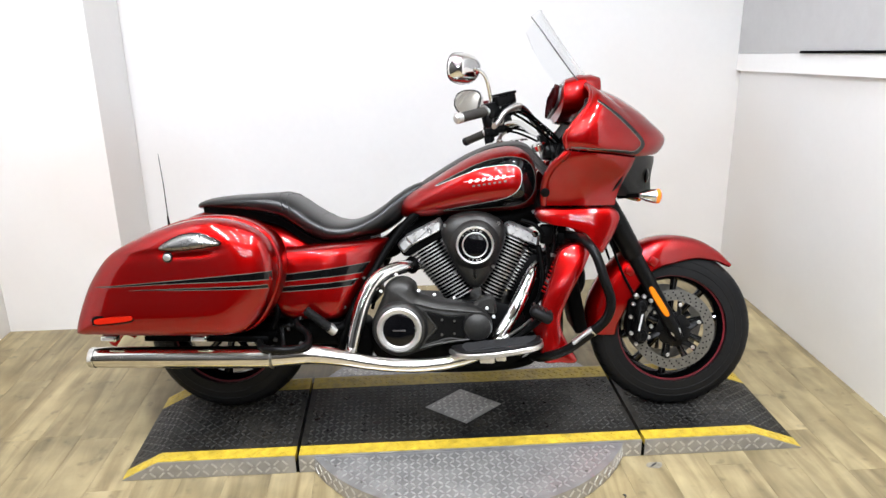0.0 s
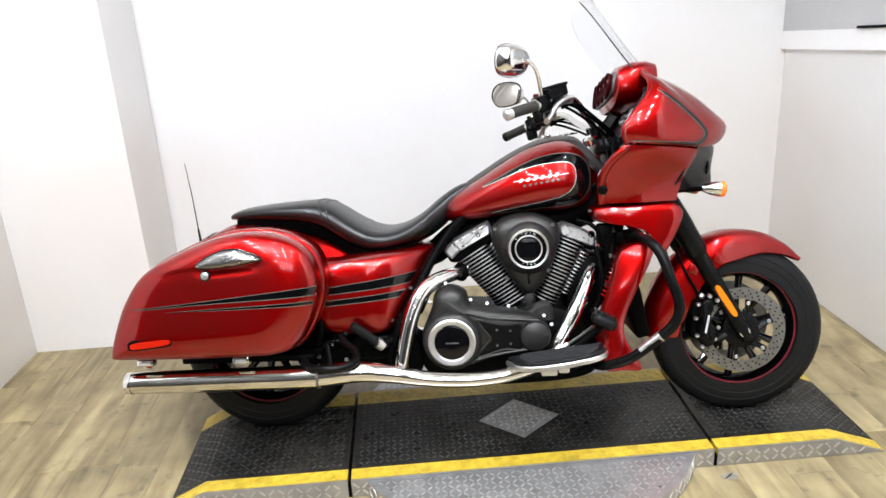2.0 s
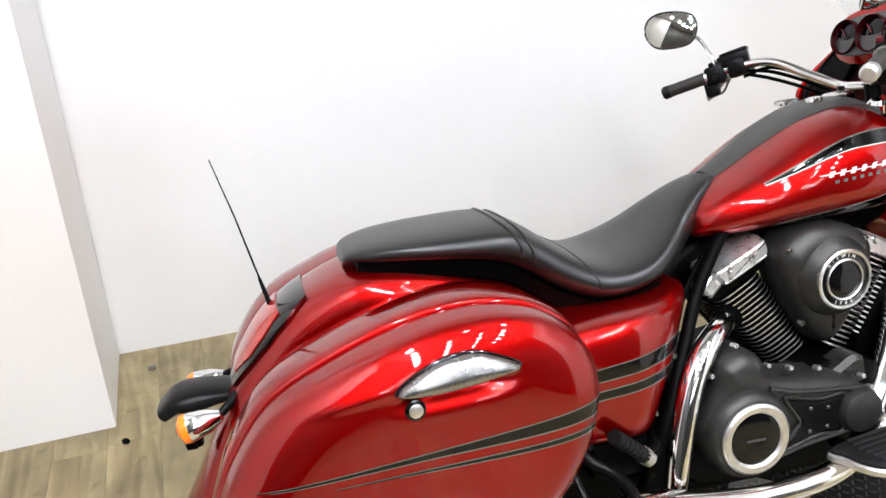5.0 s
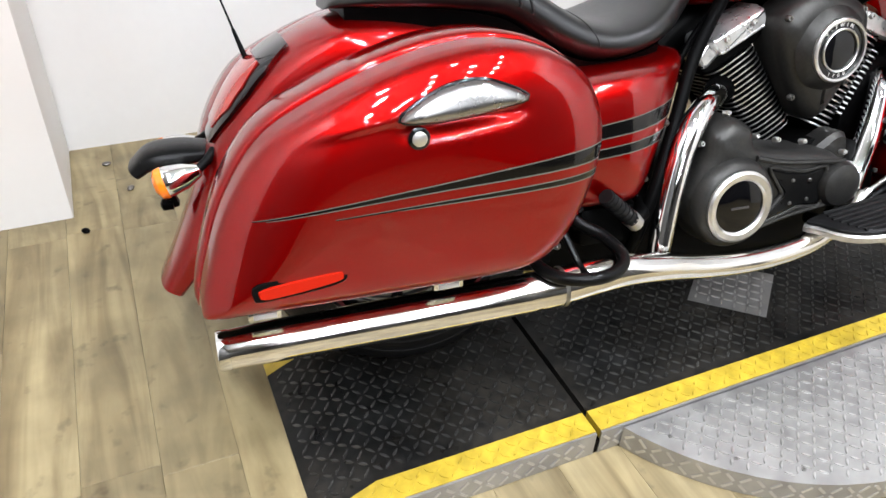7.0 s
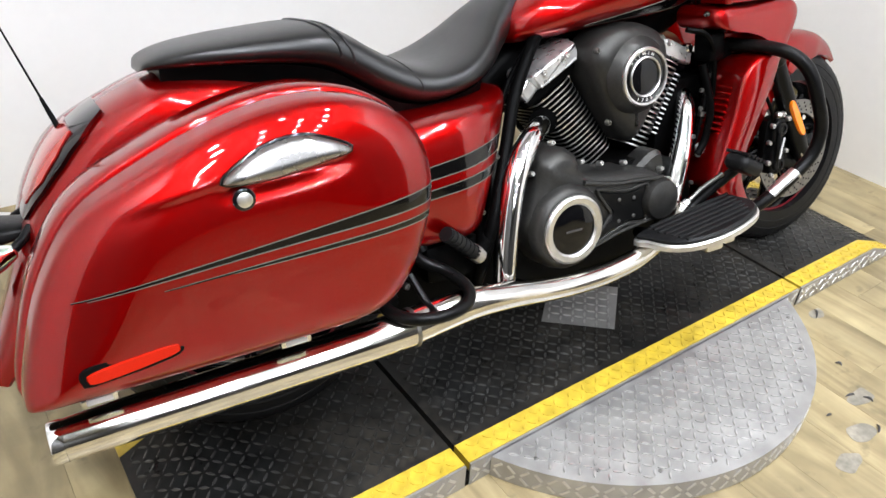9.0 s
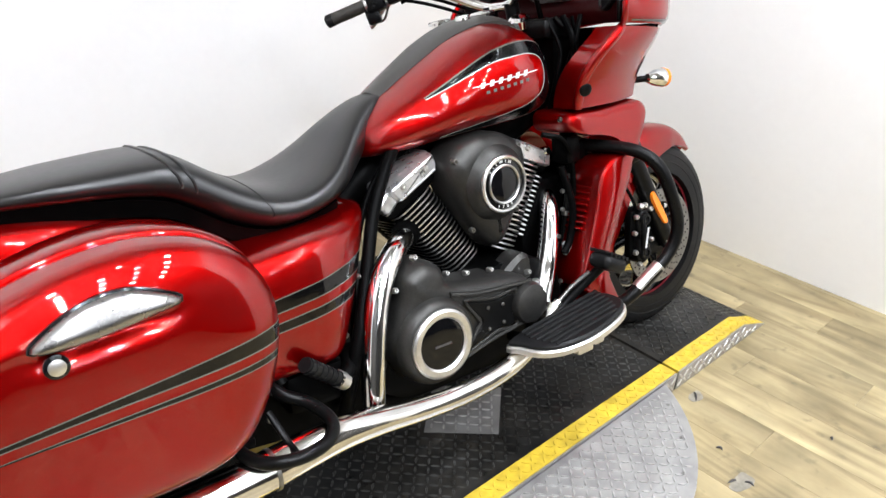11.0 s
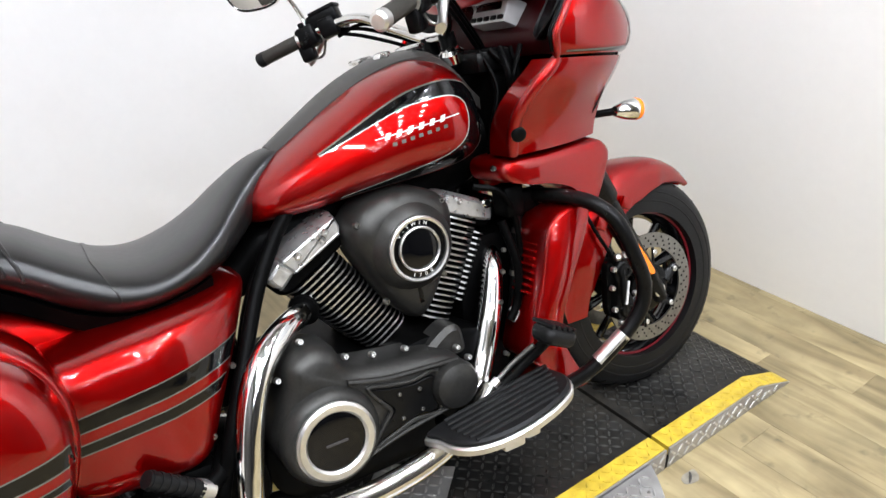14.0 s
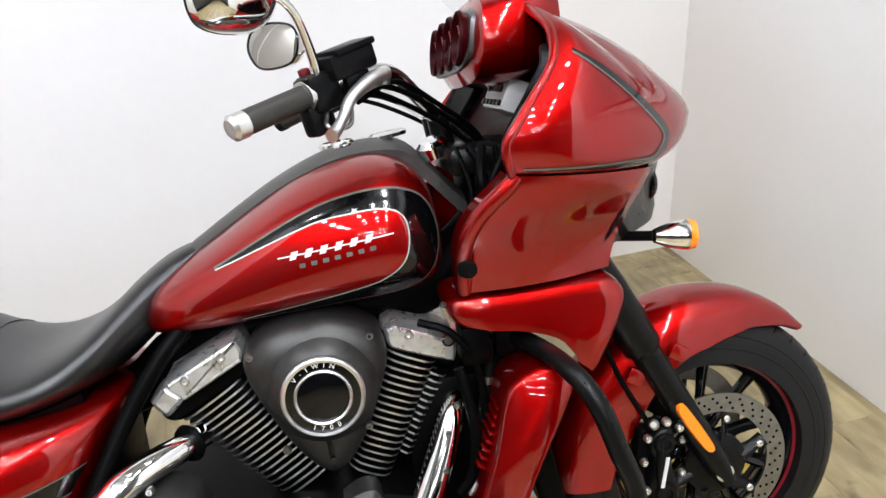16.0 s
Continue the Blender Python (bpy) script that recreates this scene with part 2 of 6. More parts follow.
    bp_.inputs["Strength"].default_value, bp_.inputs["Distance"].default_value = 0.15, 0.001
    nt.links.new(grain.outputs["Fac"], bp_.inputs["Height"])
    nt.links.new(bp_.outputs[0], b.inputs["Normal"])
    return m


PLANK = plank_material()


# ---- shape helpers ----
def part(name, bm, material, parent=None, label="", sharp=38, second=None):
    """Links a bmesh as one mesh object, under a thing or a part if one is given."""
    me = bpy.data.meshes.new(name)
    bmesh.ops.recalc_face_normals(bm, faces=bm.faces)
    bm.to_mesh(me)
    bm.free()
    me.materials.append(material)
    if second:
        me.materials.append(second)
    me.shade_smooth()
    me.set_sharp_from_angle(angle=radians(sharp))
    ob = new(name, me)
    if parent:
        ob.parent = parent
    if label:
        ob["label"] = label
    return ob


def thing(name, m=Matrix(), **tags):
    ob = new(name)
    ob.empty_display_size = 0.1
    ob.matrix_basis = m
    return tagged(ob, **tags)


def curve(pts, n, closed=False):
    """A smooth curve of n points through the control points, evenly spaced."""
    p = np.array(pts, float)
    k = len(p)
    seg = k if closed else k - 1
    dense = []
    for i in range(seg):
        if closed:
            a, b, c, d = p[i - 1], p[i], p[(i + 1) % k], p[(i + 2) % k]
        else:
            b, c = p[i], p[i + 1]
            a = p[i - 1] if i else 2 * b - c
            d = p[i + 2] if i + 2 < k else 2 * c - b
        for s in np.linspace(0, 1, 24, endpoint=False):
            dense.append(0.5 * (2 * b + (c - a) * s + (2 * a - 5 * b + 4 * c - d) * s * s + (3 * b - a - 3 * c + d) * s ** 3))
    dense.append(p[0] if closed else p[-1])
    dense = np.array(dense)
    dist = np.concatenate([[0], np.cumsum(np.linalg.norm(np.diff(dense, axis=0), axis=1))])
    at = np.linspace(0, dist[-1], n, endpoint=not closed)
    return np.stack([np.interp(at, dist, dense[:, i]) for i in range(p.shape[1])], 1)


def loft(rings, closed=True, caps=True, bm=None):
    """Joins rings of equal length by faces."""
    bm = bm or bmesh.new()
    vs = [[bm.verts.new(tuple(p)) for p in r] for r in rings]
    n = len(vs[0])
    for a, b in zip(vs, vs[1:]):
        for i in range(n if closed else n - 1):
            j = (i + 1) % n
            bm.faces.new((a[i], a[j], b[j], b[i]))
    if caps and closed:
        for r in (vs[0], vs[-1]):
            bm.faces.new(r)
    return bm


def inset(outline, d):
    """Moves a closed outline inwards by d."""
    p = np.asarray(outline)
    t = np.roll(p, -1, 0) - np.roll(p, 1, 0)
    nrm = np.stack([-t[:, 1], t[:, 0]], 1) / np.maximum(np.linalg.norm(t, axis=1, keepdims=True), 1e-9)
    area = 0.5 * np.sum(p[:, 0] * np.roll(p[:, 1], -1) - np.roll(p[:, 0], -1) * p[:, 1])
    return p + nrm * d * (1 if area > 0 else -1)


def slab(outline, layers, n=64, bm=None, bow=None):
    """A body from a side outline (x, z): layers of (y, inset[, scale about the middle]). bow(x, z) shifts y."""
    o = curve(outline, n, True)
    rings = []
    mid = (o.max(0) + o.min(0)) / 2
    for y, d, *s in layers:
        q = inset(o, d)
        q = mid + (q - mid) * (s[0] if s else 1.0)
        rings.append([(x, y + (bow(x, z) if bow else 0), z) for x, z in q])
    return loft(rings, bm=bm)


def tube(path, r, seg=12, n=0, closed=False, bm=None, squash=1.0):
    """A round bar along a path; r is one radius or one for each control point."""
    pts = curve(path, n, closed) if n else np.array(path, float)
    if np.ndim(r):
        r = np.interp(np.linspace(0, 1, len(pts)), np.linspace(0, 1, len(r)), r)
    else:
        r = np.full(len(pts), r)
    rings, up = [], None
    for i, p in enumerate(pts):
        a = pts[i - 1] if i or closed else pts[0]
        b = pts[(i + 1) % len(pts)] if i + 1 < len(pts) or closed else pts[-1]
        t = Vector(b - a).normalized()
        if up is None:
            up = t.orthogonal().normalized()
        up = (up - t * up.dot(t)).normalized()
        s = t.cross(up)
        rings.append([Vector(p) + (up * math.cos(w) + s * math.sin(w) * squash) * r[i] for w in np.linspace(0, 2 * math.pi, seg, endpoint=False)])
    if closed:
        rings.append(rings[0])
    return loft(rings, caps=not closed, bm=bm)


def lathe(profile, centre=(0, 0, 0), axis=(0, 1, 0), seg=40, bm=None, full=True):
    """Turns a profile of (radius, height) round an axis; closed shells when the profile returns on itself."""
    q = Vector((0, 0, 1)).rotation_difference(Vector(axis)).to_matrix().to_4x4()
    m = Matrix.Translation(centre) @ q
    rings = []
    for r, h in profile:
        rings.append([m @ Vector((r * math.cos(w), r * math.sin(w), h)) for w in np.linspace(0, 2 * math.pi, seg, endpoint=False)])
    return loft(rings, caps=full, bm=bm)


def box(size, m=Matrix(), bevel=0.0, bm=None, seg=2):
    bm = bm or bmesh.new()
    r = bmesh.ops.create_cube(bm, size=1.0, matrix=m @ Matrix.Diagonal((*size, 1)))
    if bevel:
        es = list({e for v in r["verts"] for e in v.link_edges})
        bmesh.ops.bevel(bm, geom=es, offset=bevel, segments=seg, affect="EDGES", profile=0.5)
    return bm


def ball(size, m=Matrix(), u=16, v=10, bm=None):
    bm = bm or bmesh.new()
    bmesh.ops.create_uvsphere(bm, u_segments=u, v_segments=v, radius=0.5, matrix=m @ Matrix.Diagonal((*size, 1)))
    return bm


def mirrored(bm):
    """A copy across the plane y = 0."""
    c = bm.copy()
    for v in c.verts:
        v.co.y = -v.co.y
    bmesh.ops.reverse_faces(c, faces=c.faces)
    return c


def tree_of(ob):
    bm = bmesh.new()
    bm.from_mesh(ob.data)
    t = BVHTree.FromBMesh(bm)
    bm.free()
    return t


def decal(tree, upper, lower, n=60, m=4, lift=0.0008, side=-1, closed=False):
    """A strip between two side curves (x, z), laid onto the body behind it and lifted by a hair."""
    u, l = curve(upper, n, closed), curve(lower, n, closed)
    bm = bmesh.new()
    rows = []
    for a, b in zip(u, l):
        row = []
        for k in range(m + 1):
            x, z = a + (b - a) * k / m
            hit, nrm, _, _ = tree.ray_cast(Vector((x, 1.0 * side, z)), Vector((0, -side, 0)))
            row.append(bm.verts.new(hit + nrm.normalized() * lift * (1 if nrm.y * side > 0 else -1)) if hit is not None else None)
        rows.append(row)
    for i in range(n if closed else n - 1):
        a, b = rows[i], rows[(i + 1) % n]
        for k in range(m):
            f = (a[k], a[k + 1], b[k + 1], b[k])
            if all(f) and max(p.co.y for p in f) - min(p.co.y for p in f) < 0.05:
                bm.faces.new(f)
    bmesh.ops.delete(bm, geom=[v for v in bm.verts if not v.link_faces], context="VERTS")
    return bm


def bolt(centre, axis=(0, -1, 0), r=0.006, h=0.006, bm=None):
    return lathe([(r, 0), (r, h * 0.7), (r * 0.75, h), (r * 0.45, h), (r * 0.42, h * 0.5)], centre, axis, 10, bm)


# ---- room ----
WEST, EAST, SOUTH, NORTH = -1.74, 2.07, -10.0, 4.24


def wall(name, x0, x1, y0, y1, z0, z1, label, material=WALL):
    ob = part(name, box((x1 - x0, y1 - y0, z1 - z0), Matrix.Translation(((x0 + x1) / 2, (y0 + y1) / 2, (z0 + z1) / 2)), 0.004), material)
    return tagged(ob, label, "wall", kind="structure")


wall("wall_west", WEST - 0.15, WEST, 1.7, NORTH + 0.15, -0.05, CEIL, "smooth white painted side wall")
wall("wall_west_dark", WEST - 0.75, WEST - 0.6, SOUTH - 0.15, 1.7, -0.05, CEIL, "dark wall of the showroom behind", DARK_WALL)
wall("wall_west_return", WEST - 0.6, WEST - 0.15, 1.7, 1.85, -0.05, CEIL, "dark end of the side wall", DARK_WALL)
wall("wall_north", WEST, EAST + 0.15, NORTH, NORTH + 0.15, -0.05, CEIL, "smooth white painted back wall with warm light tinted into its colour")
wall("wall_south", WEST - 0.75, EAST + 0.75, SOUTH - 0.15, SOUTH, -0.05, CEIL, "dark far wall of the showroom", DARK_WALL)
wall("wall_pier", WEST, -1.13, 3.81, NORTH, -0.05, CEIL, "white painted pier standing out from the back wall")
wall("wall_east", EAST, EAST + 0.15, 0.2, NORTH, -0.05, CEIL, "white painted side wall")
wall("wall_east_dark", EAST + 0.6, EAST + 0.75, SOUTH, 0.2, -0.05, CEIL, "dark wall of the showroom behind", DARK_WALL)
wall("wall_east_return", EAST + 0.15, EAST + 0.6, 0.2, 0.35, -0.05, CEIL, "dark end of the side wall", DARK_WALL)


def rail(x0, x1, dz0, dz1, y0=1.2, y1=NORTH - 0.001):
    """A band on the side wall that drops towards the back of the room."""
    zz = lambda y: 1.2535 + (NORTH - y) * 0.0655
    return loft([[(x0, y, zz(y) + dz0), (x1, y, zz(y) + dz0), (x1, y, zz(y) + dz1), (x0, y, zz(y) + dz1)] for y in (y0, y1)])


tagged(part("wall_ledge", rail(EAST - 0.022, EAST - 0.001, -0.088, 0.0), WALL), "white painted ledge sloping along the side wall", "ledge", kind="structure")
tagged(part("ledge_gap", rail(EAST - 0.030, EAST - 0.001, 0.0005, 0.012, 1.2, 3.6), FRAME_BLACK), "dark gap above the white ledge", "ledge", kind="structure")
tagged(part("wall_panel", rail(EAST - 0.020, EAST - 0.001, 0.001, 1.35), GREY_WALL), "grey wall panel above the white ledge", "wall panel", kind="structure")
tagged(part("ceiling", box((EAST - WEST + 1.6, NORTH - SOUTH + 0.3, 0.1), Matrix.Translation(((EAST + WEST) / 2, (NORTH + SOUTH) / 2, CEIL + 0.05))), CEILING),
       "plain grey ceiling", "ceiling", kind="structure")
tagged(part("ground", box((EAST - WEST + 1.6, NORTH - SOUTH + 0.3, 0.05), Matrix.Translation(((EAST + WEST) / 2, (NORTH + SOUTH) / 2, -0.031))), FRAME_BLACK),
       "dark subfloor under the planks", "floor", kind="structure")

# lamps on the ceiling
SPOT = mat("spot_led", (1.0, 0.98, 0.95), 0.5, emit=6.0)


def ceiling_light(loc, length):
    t = thing("ceiling_light", Matrix.Translation(loc), label="long white tube light fixed to the ceiling", category="ceiling light", group="ceiling lights")
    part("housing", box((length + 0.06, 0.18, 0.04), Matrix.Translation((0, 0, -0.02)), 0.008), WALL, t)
    return t


for lx, ly in TUBES:
    ceiling_light((lx, ly, CEIL), 1.2)


def downlight(loc):
    t = thing("downlight", Matrix.Translation(loc), label="small round white recessed spotlight in the ceiling", category="downlight", group="ceiling spotlights")
    part("ring", lathe([(0.078, 0), (0.095, 0), (0.095, -0.012), (0.078, -0.016), (0.078, 0)], axis=(0, 0, 1), seg=20, full=False), CHROME, t)
    part("lens", lathe([(0.077, -0.002), (0.072, -0.012), (0.02, -0.014)], axis=(0, 0, 1), seg=20), SPOT, t)
    return t


first = None
for lx, ly in LAMPS:
    if first is None:
        first = downlight((lx, ly, CEIL))
    else:
        copy_thing(first, Matrix.Translation((lx, ly, CEIL)))

# ---- turntable platform ----
GX0, GX1 = -0.148, 1.065
PX0, PX1, RX0, RX1 = -0.745, 1.645, -0.62, 1.475
PY0, PY1, YN, YF = 2.503, 3.062, 2.560, 2.968
H = 0.066


def top_z(x):
    if x < RX0:
        return 0.004 + (H - 0.004) * (x - PX0) / (RX0 - PX0)
    if x > RX1:
        return 0.004 + (H - 0.004) * (PX1 - x) / (PX1 - RX1)
    return H


def deck(x0, x1, y0, y1, lift=0.0, base=0.001):
    """A strip of deck with its sides down to the floor."""
    xs = [x0] + [x for x in (RX0, RX1) if x0 < x < x1] + [x1]
    return loft([[(x, y0, base), (x, y1, base), (x, y1, top_z(x) + lift), (x, y0, top_z(x) + lift)] for x in xs])


def lugs(x0, x1, y0, y1, keep=None, zf=top_z, pitch=0.0225, length=0.0245, width=0.0060, height=0.0026):
    """Raised lens-shaped treads in two turns, checkered."""
    verts, faces = [], []
    i0, i1, j0, j1 = int(x0 / pitch) - 1, int(x1 / pitch) + 2, int(y0 / pitch) - 1, int(y1 / pitch) + 2
    for i in range(i0, i1):
        for j in range(j0, j1):
            cx, cy = i * pitch, j * pitch
            if not (x0 + 0.012 < cx < x1 - 0.012 and y0 + 0.010 < cy < y1 - 0.010) or (keep and not keep(cx, cy)):
                continue
            a = radians(45 if (i + j) % 2 else -45)
            ca, sa = math.cos(a), math.sin(a)
            k = len(verts)
            prof = [(-0.5, 0), (-0.2, -0.5), (0.2, -0.5), (0.5, 0), (0.2, 0.5), (-0.2, 0.5)]
            for s, up in ((1.0, -0.0004), (0.72, height)):
                for u, v in prof:
                    lx, ly = u * length * s, v * width * s
                    x, y = cx + lx * ca - ly * sa, cy + lx * sa + ly * ca
                    verts.append((x, y, zf(x) + up))
            faces.append([k + 6 + q for q in range(6)])
            for q in range(6):
                faces.append([k + q, k + (q + 1) % 6, k + 6 + (q + 1) % 6, k + 6 + q])
    bm = bmesh.new()
    vs = [bm.verts.new(v) for v in verts]
    for f in faces:
        bm.faces.new([vs[q] for q in f])
    return bm


def in_diamond(x, y, grow=0.0):
    return abs(x - 0.452) / (0.146 + grow) + abs(y - 2.785) / (0.128 + grow) < 1


def stuff(ob):
    return tagged(ob, kind="stuff")


def platform_module(x0, x1, label):
    t = thing("platform_module", label=label, category="display platform", group="modules of the display platform")
    part("deck_plate", deck(x0, x1, YN, YF), PLATE_BLACK, t, "worn black painted tread plate")
    hole = (lambda x, y: not in_diamond(x, y, 0.012)) if x0 < 0.45 < x1 else None
    stuff(part("deck_tread", lugs(x0, x1, YN, YF, hole), LUG_BLACK, t, "raised worn treads"))
    for y0, y1 in ((PY0 + 0.002, YN - 0.0005), (YF + 0.0005, PY1 - 0.002)):
        strip = part("safety_stripe", deck(x0, x1, y0, y1, 0.0006), PLATE_YELLOW, t, "yellow painted edge stripe")
        stuff(part("stripe_tread", lugs(x0, x1, y0, y1), PLATE_YELLOW, strip))
    for y0, y1, sgn in ((PY0 - 0.004, PY0 + 0.0015, -1), (PY1 - 0.0015, PY1 + 0.004, 1)):
        part("edge_plate", deck(x0, x1, y0, y1, -0.001), PLATE_SILVER, t, "bare aluminium tread plate edge")
    n = 0
    bm = bmesh.new()
    for i in range(int((x1 - x0) / 0.03)):
        for j in (0, 1):
            cx, cz = x0 + 0.015 + i * 0.03, 0.018 + j * 0.026
            if cz + 0.012 > top_z(cx):
                continue
            a = radians(45 if (i + j) % 2 else -45)
            m = Matrix.Translation((cx, PY0 - 0.0045, cz)) @ Matrix.Rotation(a, 4, "Y")
            box((0.024, 0.003, 0.006), m, 0, bm)
            n += 1
    if n:
        stuff(part("edge_tread", bm, LUG_SILVER, t))
    return t


platform_module(PX0, GX0 - 0.006, "black tread plate ramp end with yellow edge stripes")
platform_module(GX0 + 0.006, GX1 - 0.006, "long black tread plate middle deck with yellow edge stripes")
platform_module(GX1 + 0.006, PX1, "black tread plate ramp end with yellow edge stripes and worn paint")
# black strips added in the open joints, in place of the shade inside them
for gx in (GX0, GX1):
    tagged(part("joint_strip", box((0.0125, PY1 - PY0 + 0.004, 0.040), Matrix.Translation((gx, (PY0 + PY1) / 2, 0.021))), FRAME_BLACK), "added black strip that keeps the joint between platform modules dark", "joint strip", group="joints of the platform")
insert = thing("plate_insert", label="bare aluminium diamond-shaped tread plate let into the deck", category="metal plate")
dia = [(0.452 + 0.146 * a, 2.785 + 0.128 * b) for a, b in ((1, 0), (0, 1), (-1, 0), (0, -1))]
part("plate", loft([[(x, y, z) for x, y in dia] for z in (0.062, H + 0.0015)]), PLATE_SILVER, insert)
stuff(part("tread", lugs(0.30, 0.60, 2.65, 2.92, lambda x, y: in_diamond(x, y, -0.012), lambda x: H + 0.0012), LUG_SILVER, insert))

turn = thing("turntable", label="round bare aluminium tread plate turntable under the platform", category="turntable")
CX, CY, CR = 0.452, 2.785, 0.612
ring = [(CX + CR * math.cos(a), CY + CR * math.sin(a)) for a in np.linspace(0, 2 * math.pi, 96, endpoint=False)]
for name, keep, s in (("front_plate", lambda y: y < PY0 - 0.006, -1), ("rear_plate", lambda y: y > PY1 + 0.006, 1)):
    edge = PY0 - 0.0065 if s < 0 else PY1 + 0.0065
    half = math.sqrt(CR ** 2 - (edge - CY) ** 2)
    a0 = math.acos(half / CR)
    arc = [(CX + CR * math.cos(a), CY + s * CR * math.sin(a)) for a in np.linspace(a0, math.pi - a0, 60)]
    plate = part(name, loft([[(x, y, z) for x, y in arc] for z in (0.001, 0.058, 0.0605)]), PLATE_SILVER, turn)
    lo, hi = (CY - CR, edge) if s < 0 else (edge, CY + CR)
    stuff(part("tread", lugs(CX - CR, CX + CR, lo, hi, lambda x, y: math.hypot(x - CX, y - CY) < CR - 0.02, lambda x: 0.0605), LUG_SILVER, plate))
    bm = bmesh.new()
    for i in range(int(CR * (math.pi - 2 * a0) / 0.03)):
        a = a0 + (i + 0.5) * 0.03 / CR
        for j in (0, 1):
            m = Matrix.Translation((CX + CR * math.cos(a), CY + s * CR * math.sin(a), 0.017 + 0.025 * j)) @ Matrix.Rotation(s * a + math.pi / 2, 4, "Z") @ Matrix.Rotation(radians(45 if (i + j) % 2 else -45), 4, "Y")
            box((0.024, 0.003, 0.006), m, 0, bm)
    stuff(part("rim_tread", bm, LUG_SILVER, plate))
    for a in np.linspace(a0 + 0.15, math.pi - a0 - 0.15, 9):
        part("screw", bolt((CX + (CR - 0.035) * math.cos(a), CY + s * (CR - 0.035) * math.sin(a), 0.060), (0, 0, 1), 0.005, 0.002), STEEL, plate)
# ---- motorcycle: x forward from the rear axle, y to its left, z up from the ground ----
LEAN = -13.5
BIKE = Matrix.Translation((-0.427, 2.918, 0.066)) @ Matrix.Rotation(radians(-6.0), 4, "Z") @ Matrix.Rotation(radians(LEAN), 4, "X")
bike = thing("motorcycle", BIKE, label="candy red and black touring motorcycle leaning on the platform", category="motorcycle")


def wheel(name, x, z, r, width, disc_sides, label):
    w = width / 2
    rim_r = r * 0.66
    rim = part(name, lathe([(rim_r - 0.002, -w * 0.62), (rim_r + 0.006, -w * 0.66), (rim_r + 0.006, -w * 0.60), (rim_r - 0.010, -w * 0.35), (rim_r - 0.014, 0),
                            (rim_r - 0.010, w * 0.35), (rim_r + 0.006, w * 0.60), (rim_r + 0.006, w * 0.66), (rim_r - 0.002, w * 0.62), (rim_r - 0.016, w * 0.35),
                            (rim_r - 0.021, 0), (rim_r - 0.016, -w * 0.35), (rim_r - 0.002, -w * 0.62)], (x, 0, z), seg=72, full=False), GLOSS_BLACK, bike, label)
    prof = []
    for a in np.linspace(-0.5, 0.5, 15):
        ang = a * math.pi
        prof.append((rim_r + 0.004 + (r - rim_r - 0.004) * math.cos(ang) ** 0.62, w * math.copysign(abs(math.sin(ang)) ** 0.8, a)))
    prof.append((rim_r + 0.004, w * 0.62))
    prof.insert(0, (rim_r + 0.004, -w * 0.62))
    part("tyre", lathe(prof, (x, 0, z), seg=96, full=False), RUBBER, rim, "black road tyre")
    ribs = bmesh.new()
    for s in (-1, 1):
        for u in (0.37, 0.45):
            rr, yy = (rim_r + 0.004 + (r - rim_r - 0.004) * math.cos(u * math.pi) ** 0.62, s * w * math.sin(u * math.pi) ** 0.8)
            lathe([(rr - 0.0022, yy), (rr - 0.0008, yy + s * 0.0007), (rr + 0.0008, yy + s * 0.0007), (rr + 0.0022, yy - s * 0.0008)], (x, 0, z), seg=72, full=False, bm=ribs)
    part("sidewall_ribs", ribs, RUBBER, rim)
    groove = bmesh.new()
    for i in range(40):
        a = 2 * math.pi * i / 40
        for s in (-1, 1):
            pts = []
            for u in np.linspace(0.10, 0.48, 5):
                ang = u * math.pi / 2 * s
                rr = rim_r + 0.004 + (r - rim_r - 0.004) * math.cos(ang) ** 0.62 - 0.0006
                b = a + 0.16 * u + (0.08 if s > 0 else 0)
                pts.append((x + rr * math.cos(b), w * math.copysign(abs(math.sin(ang)) ** 0.8, s), z + rr * math.sin(b)))
            tube(pts, 0.0016, 5, bm=groove)
    stuff(part("tread_grooves", groove, FRAME_BLACK, rim))
    for s in (-1, 1):
        part("pinstripe", lathe([(rim_r - 0.0025, s * (w * 0.66 + 0.0005)), (rim_r + 0.0040, s * (w * 0.66 + 0.0010)), (rim_r + 0.0040, s * w * 0.64), (rim_r - 0.0025, s * w * 0.64)],
                                (x, 0, z), seg=72, full=False), PIN_RED, rim, "thin red pinstripe")
    part("hub", lathe([(0.02, -w * 0.9), (0.045, -w * 0.85), (0.05, -w * 0.5), (0.035, 0), (0.05, w * 0.5), (0.045, w * 0.85), (0.02, w * 0.9)], (x, 0, z), seg=32), GLOSS_BLACK, rim)
    spokes = 10
    for i in range(spokes):
        a = 2 * math.pi * i / spokes + 0.2
        p = [(x + q * math.cos(a), 0.0, z + q * math.sin(a)) for q in (0.035, 0.09, rim_r - 0.014)]
        part("spoke", tube(p, [0.016, 0.013, 0.019], 10, 8, squash=0.7), GLOSS_BLACK, rim)
    for s in disc_sides:
        y = s * (w + 0.018)
        t = 0.0025
        disc = part("brake_disc", lathe([(0.110, y - t), (0.149, y - t), (0.149, y + t), (0.110, y + t), (0.110, y - t)], (x, 0, z), seg=72, full=False), STEEL, rim, "drilled steel brake disc")
        holes = bmesh.new()
        for k in range(30):
            for rr, off in ((0.119, 0.0), (0.129, 0.5), (0.139, 1.0)):
                a = 2 * math.pi * (k + off * 0.66) / 30
                lathe([(0.0032, 0), (0.0030, 0.0006)], (x + rr * math.cos(a), y + s * t, z + rr * math.sin(a)), (0, s, 0), 8, holes)
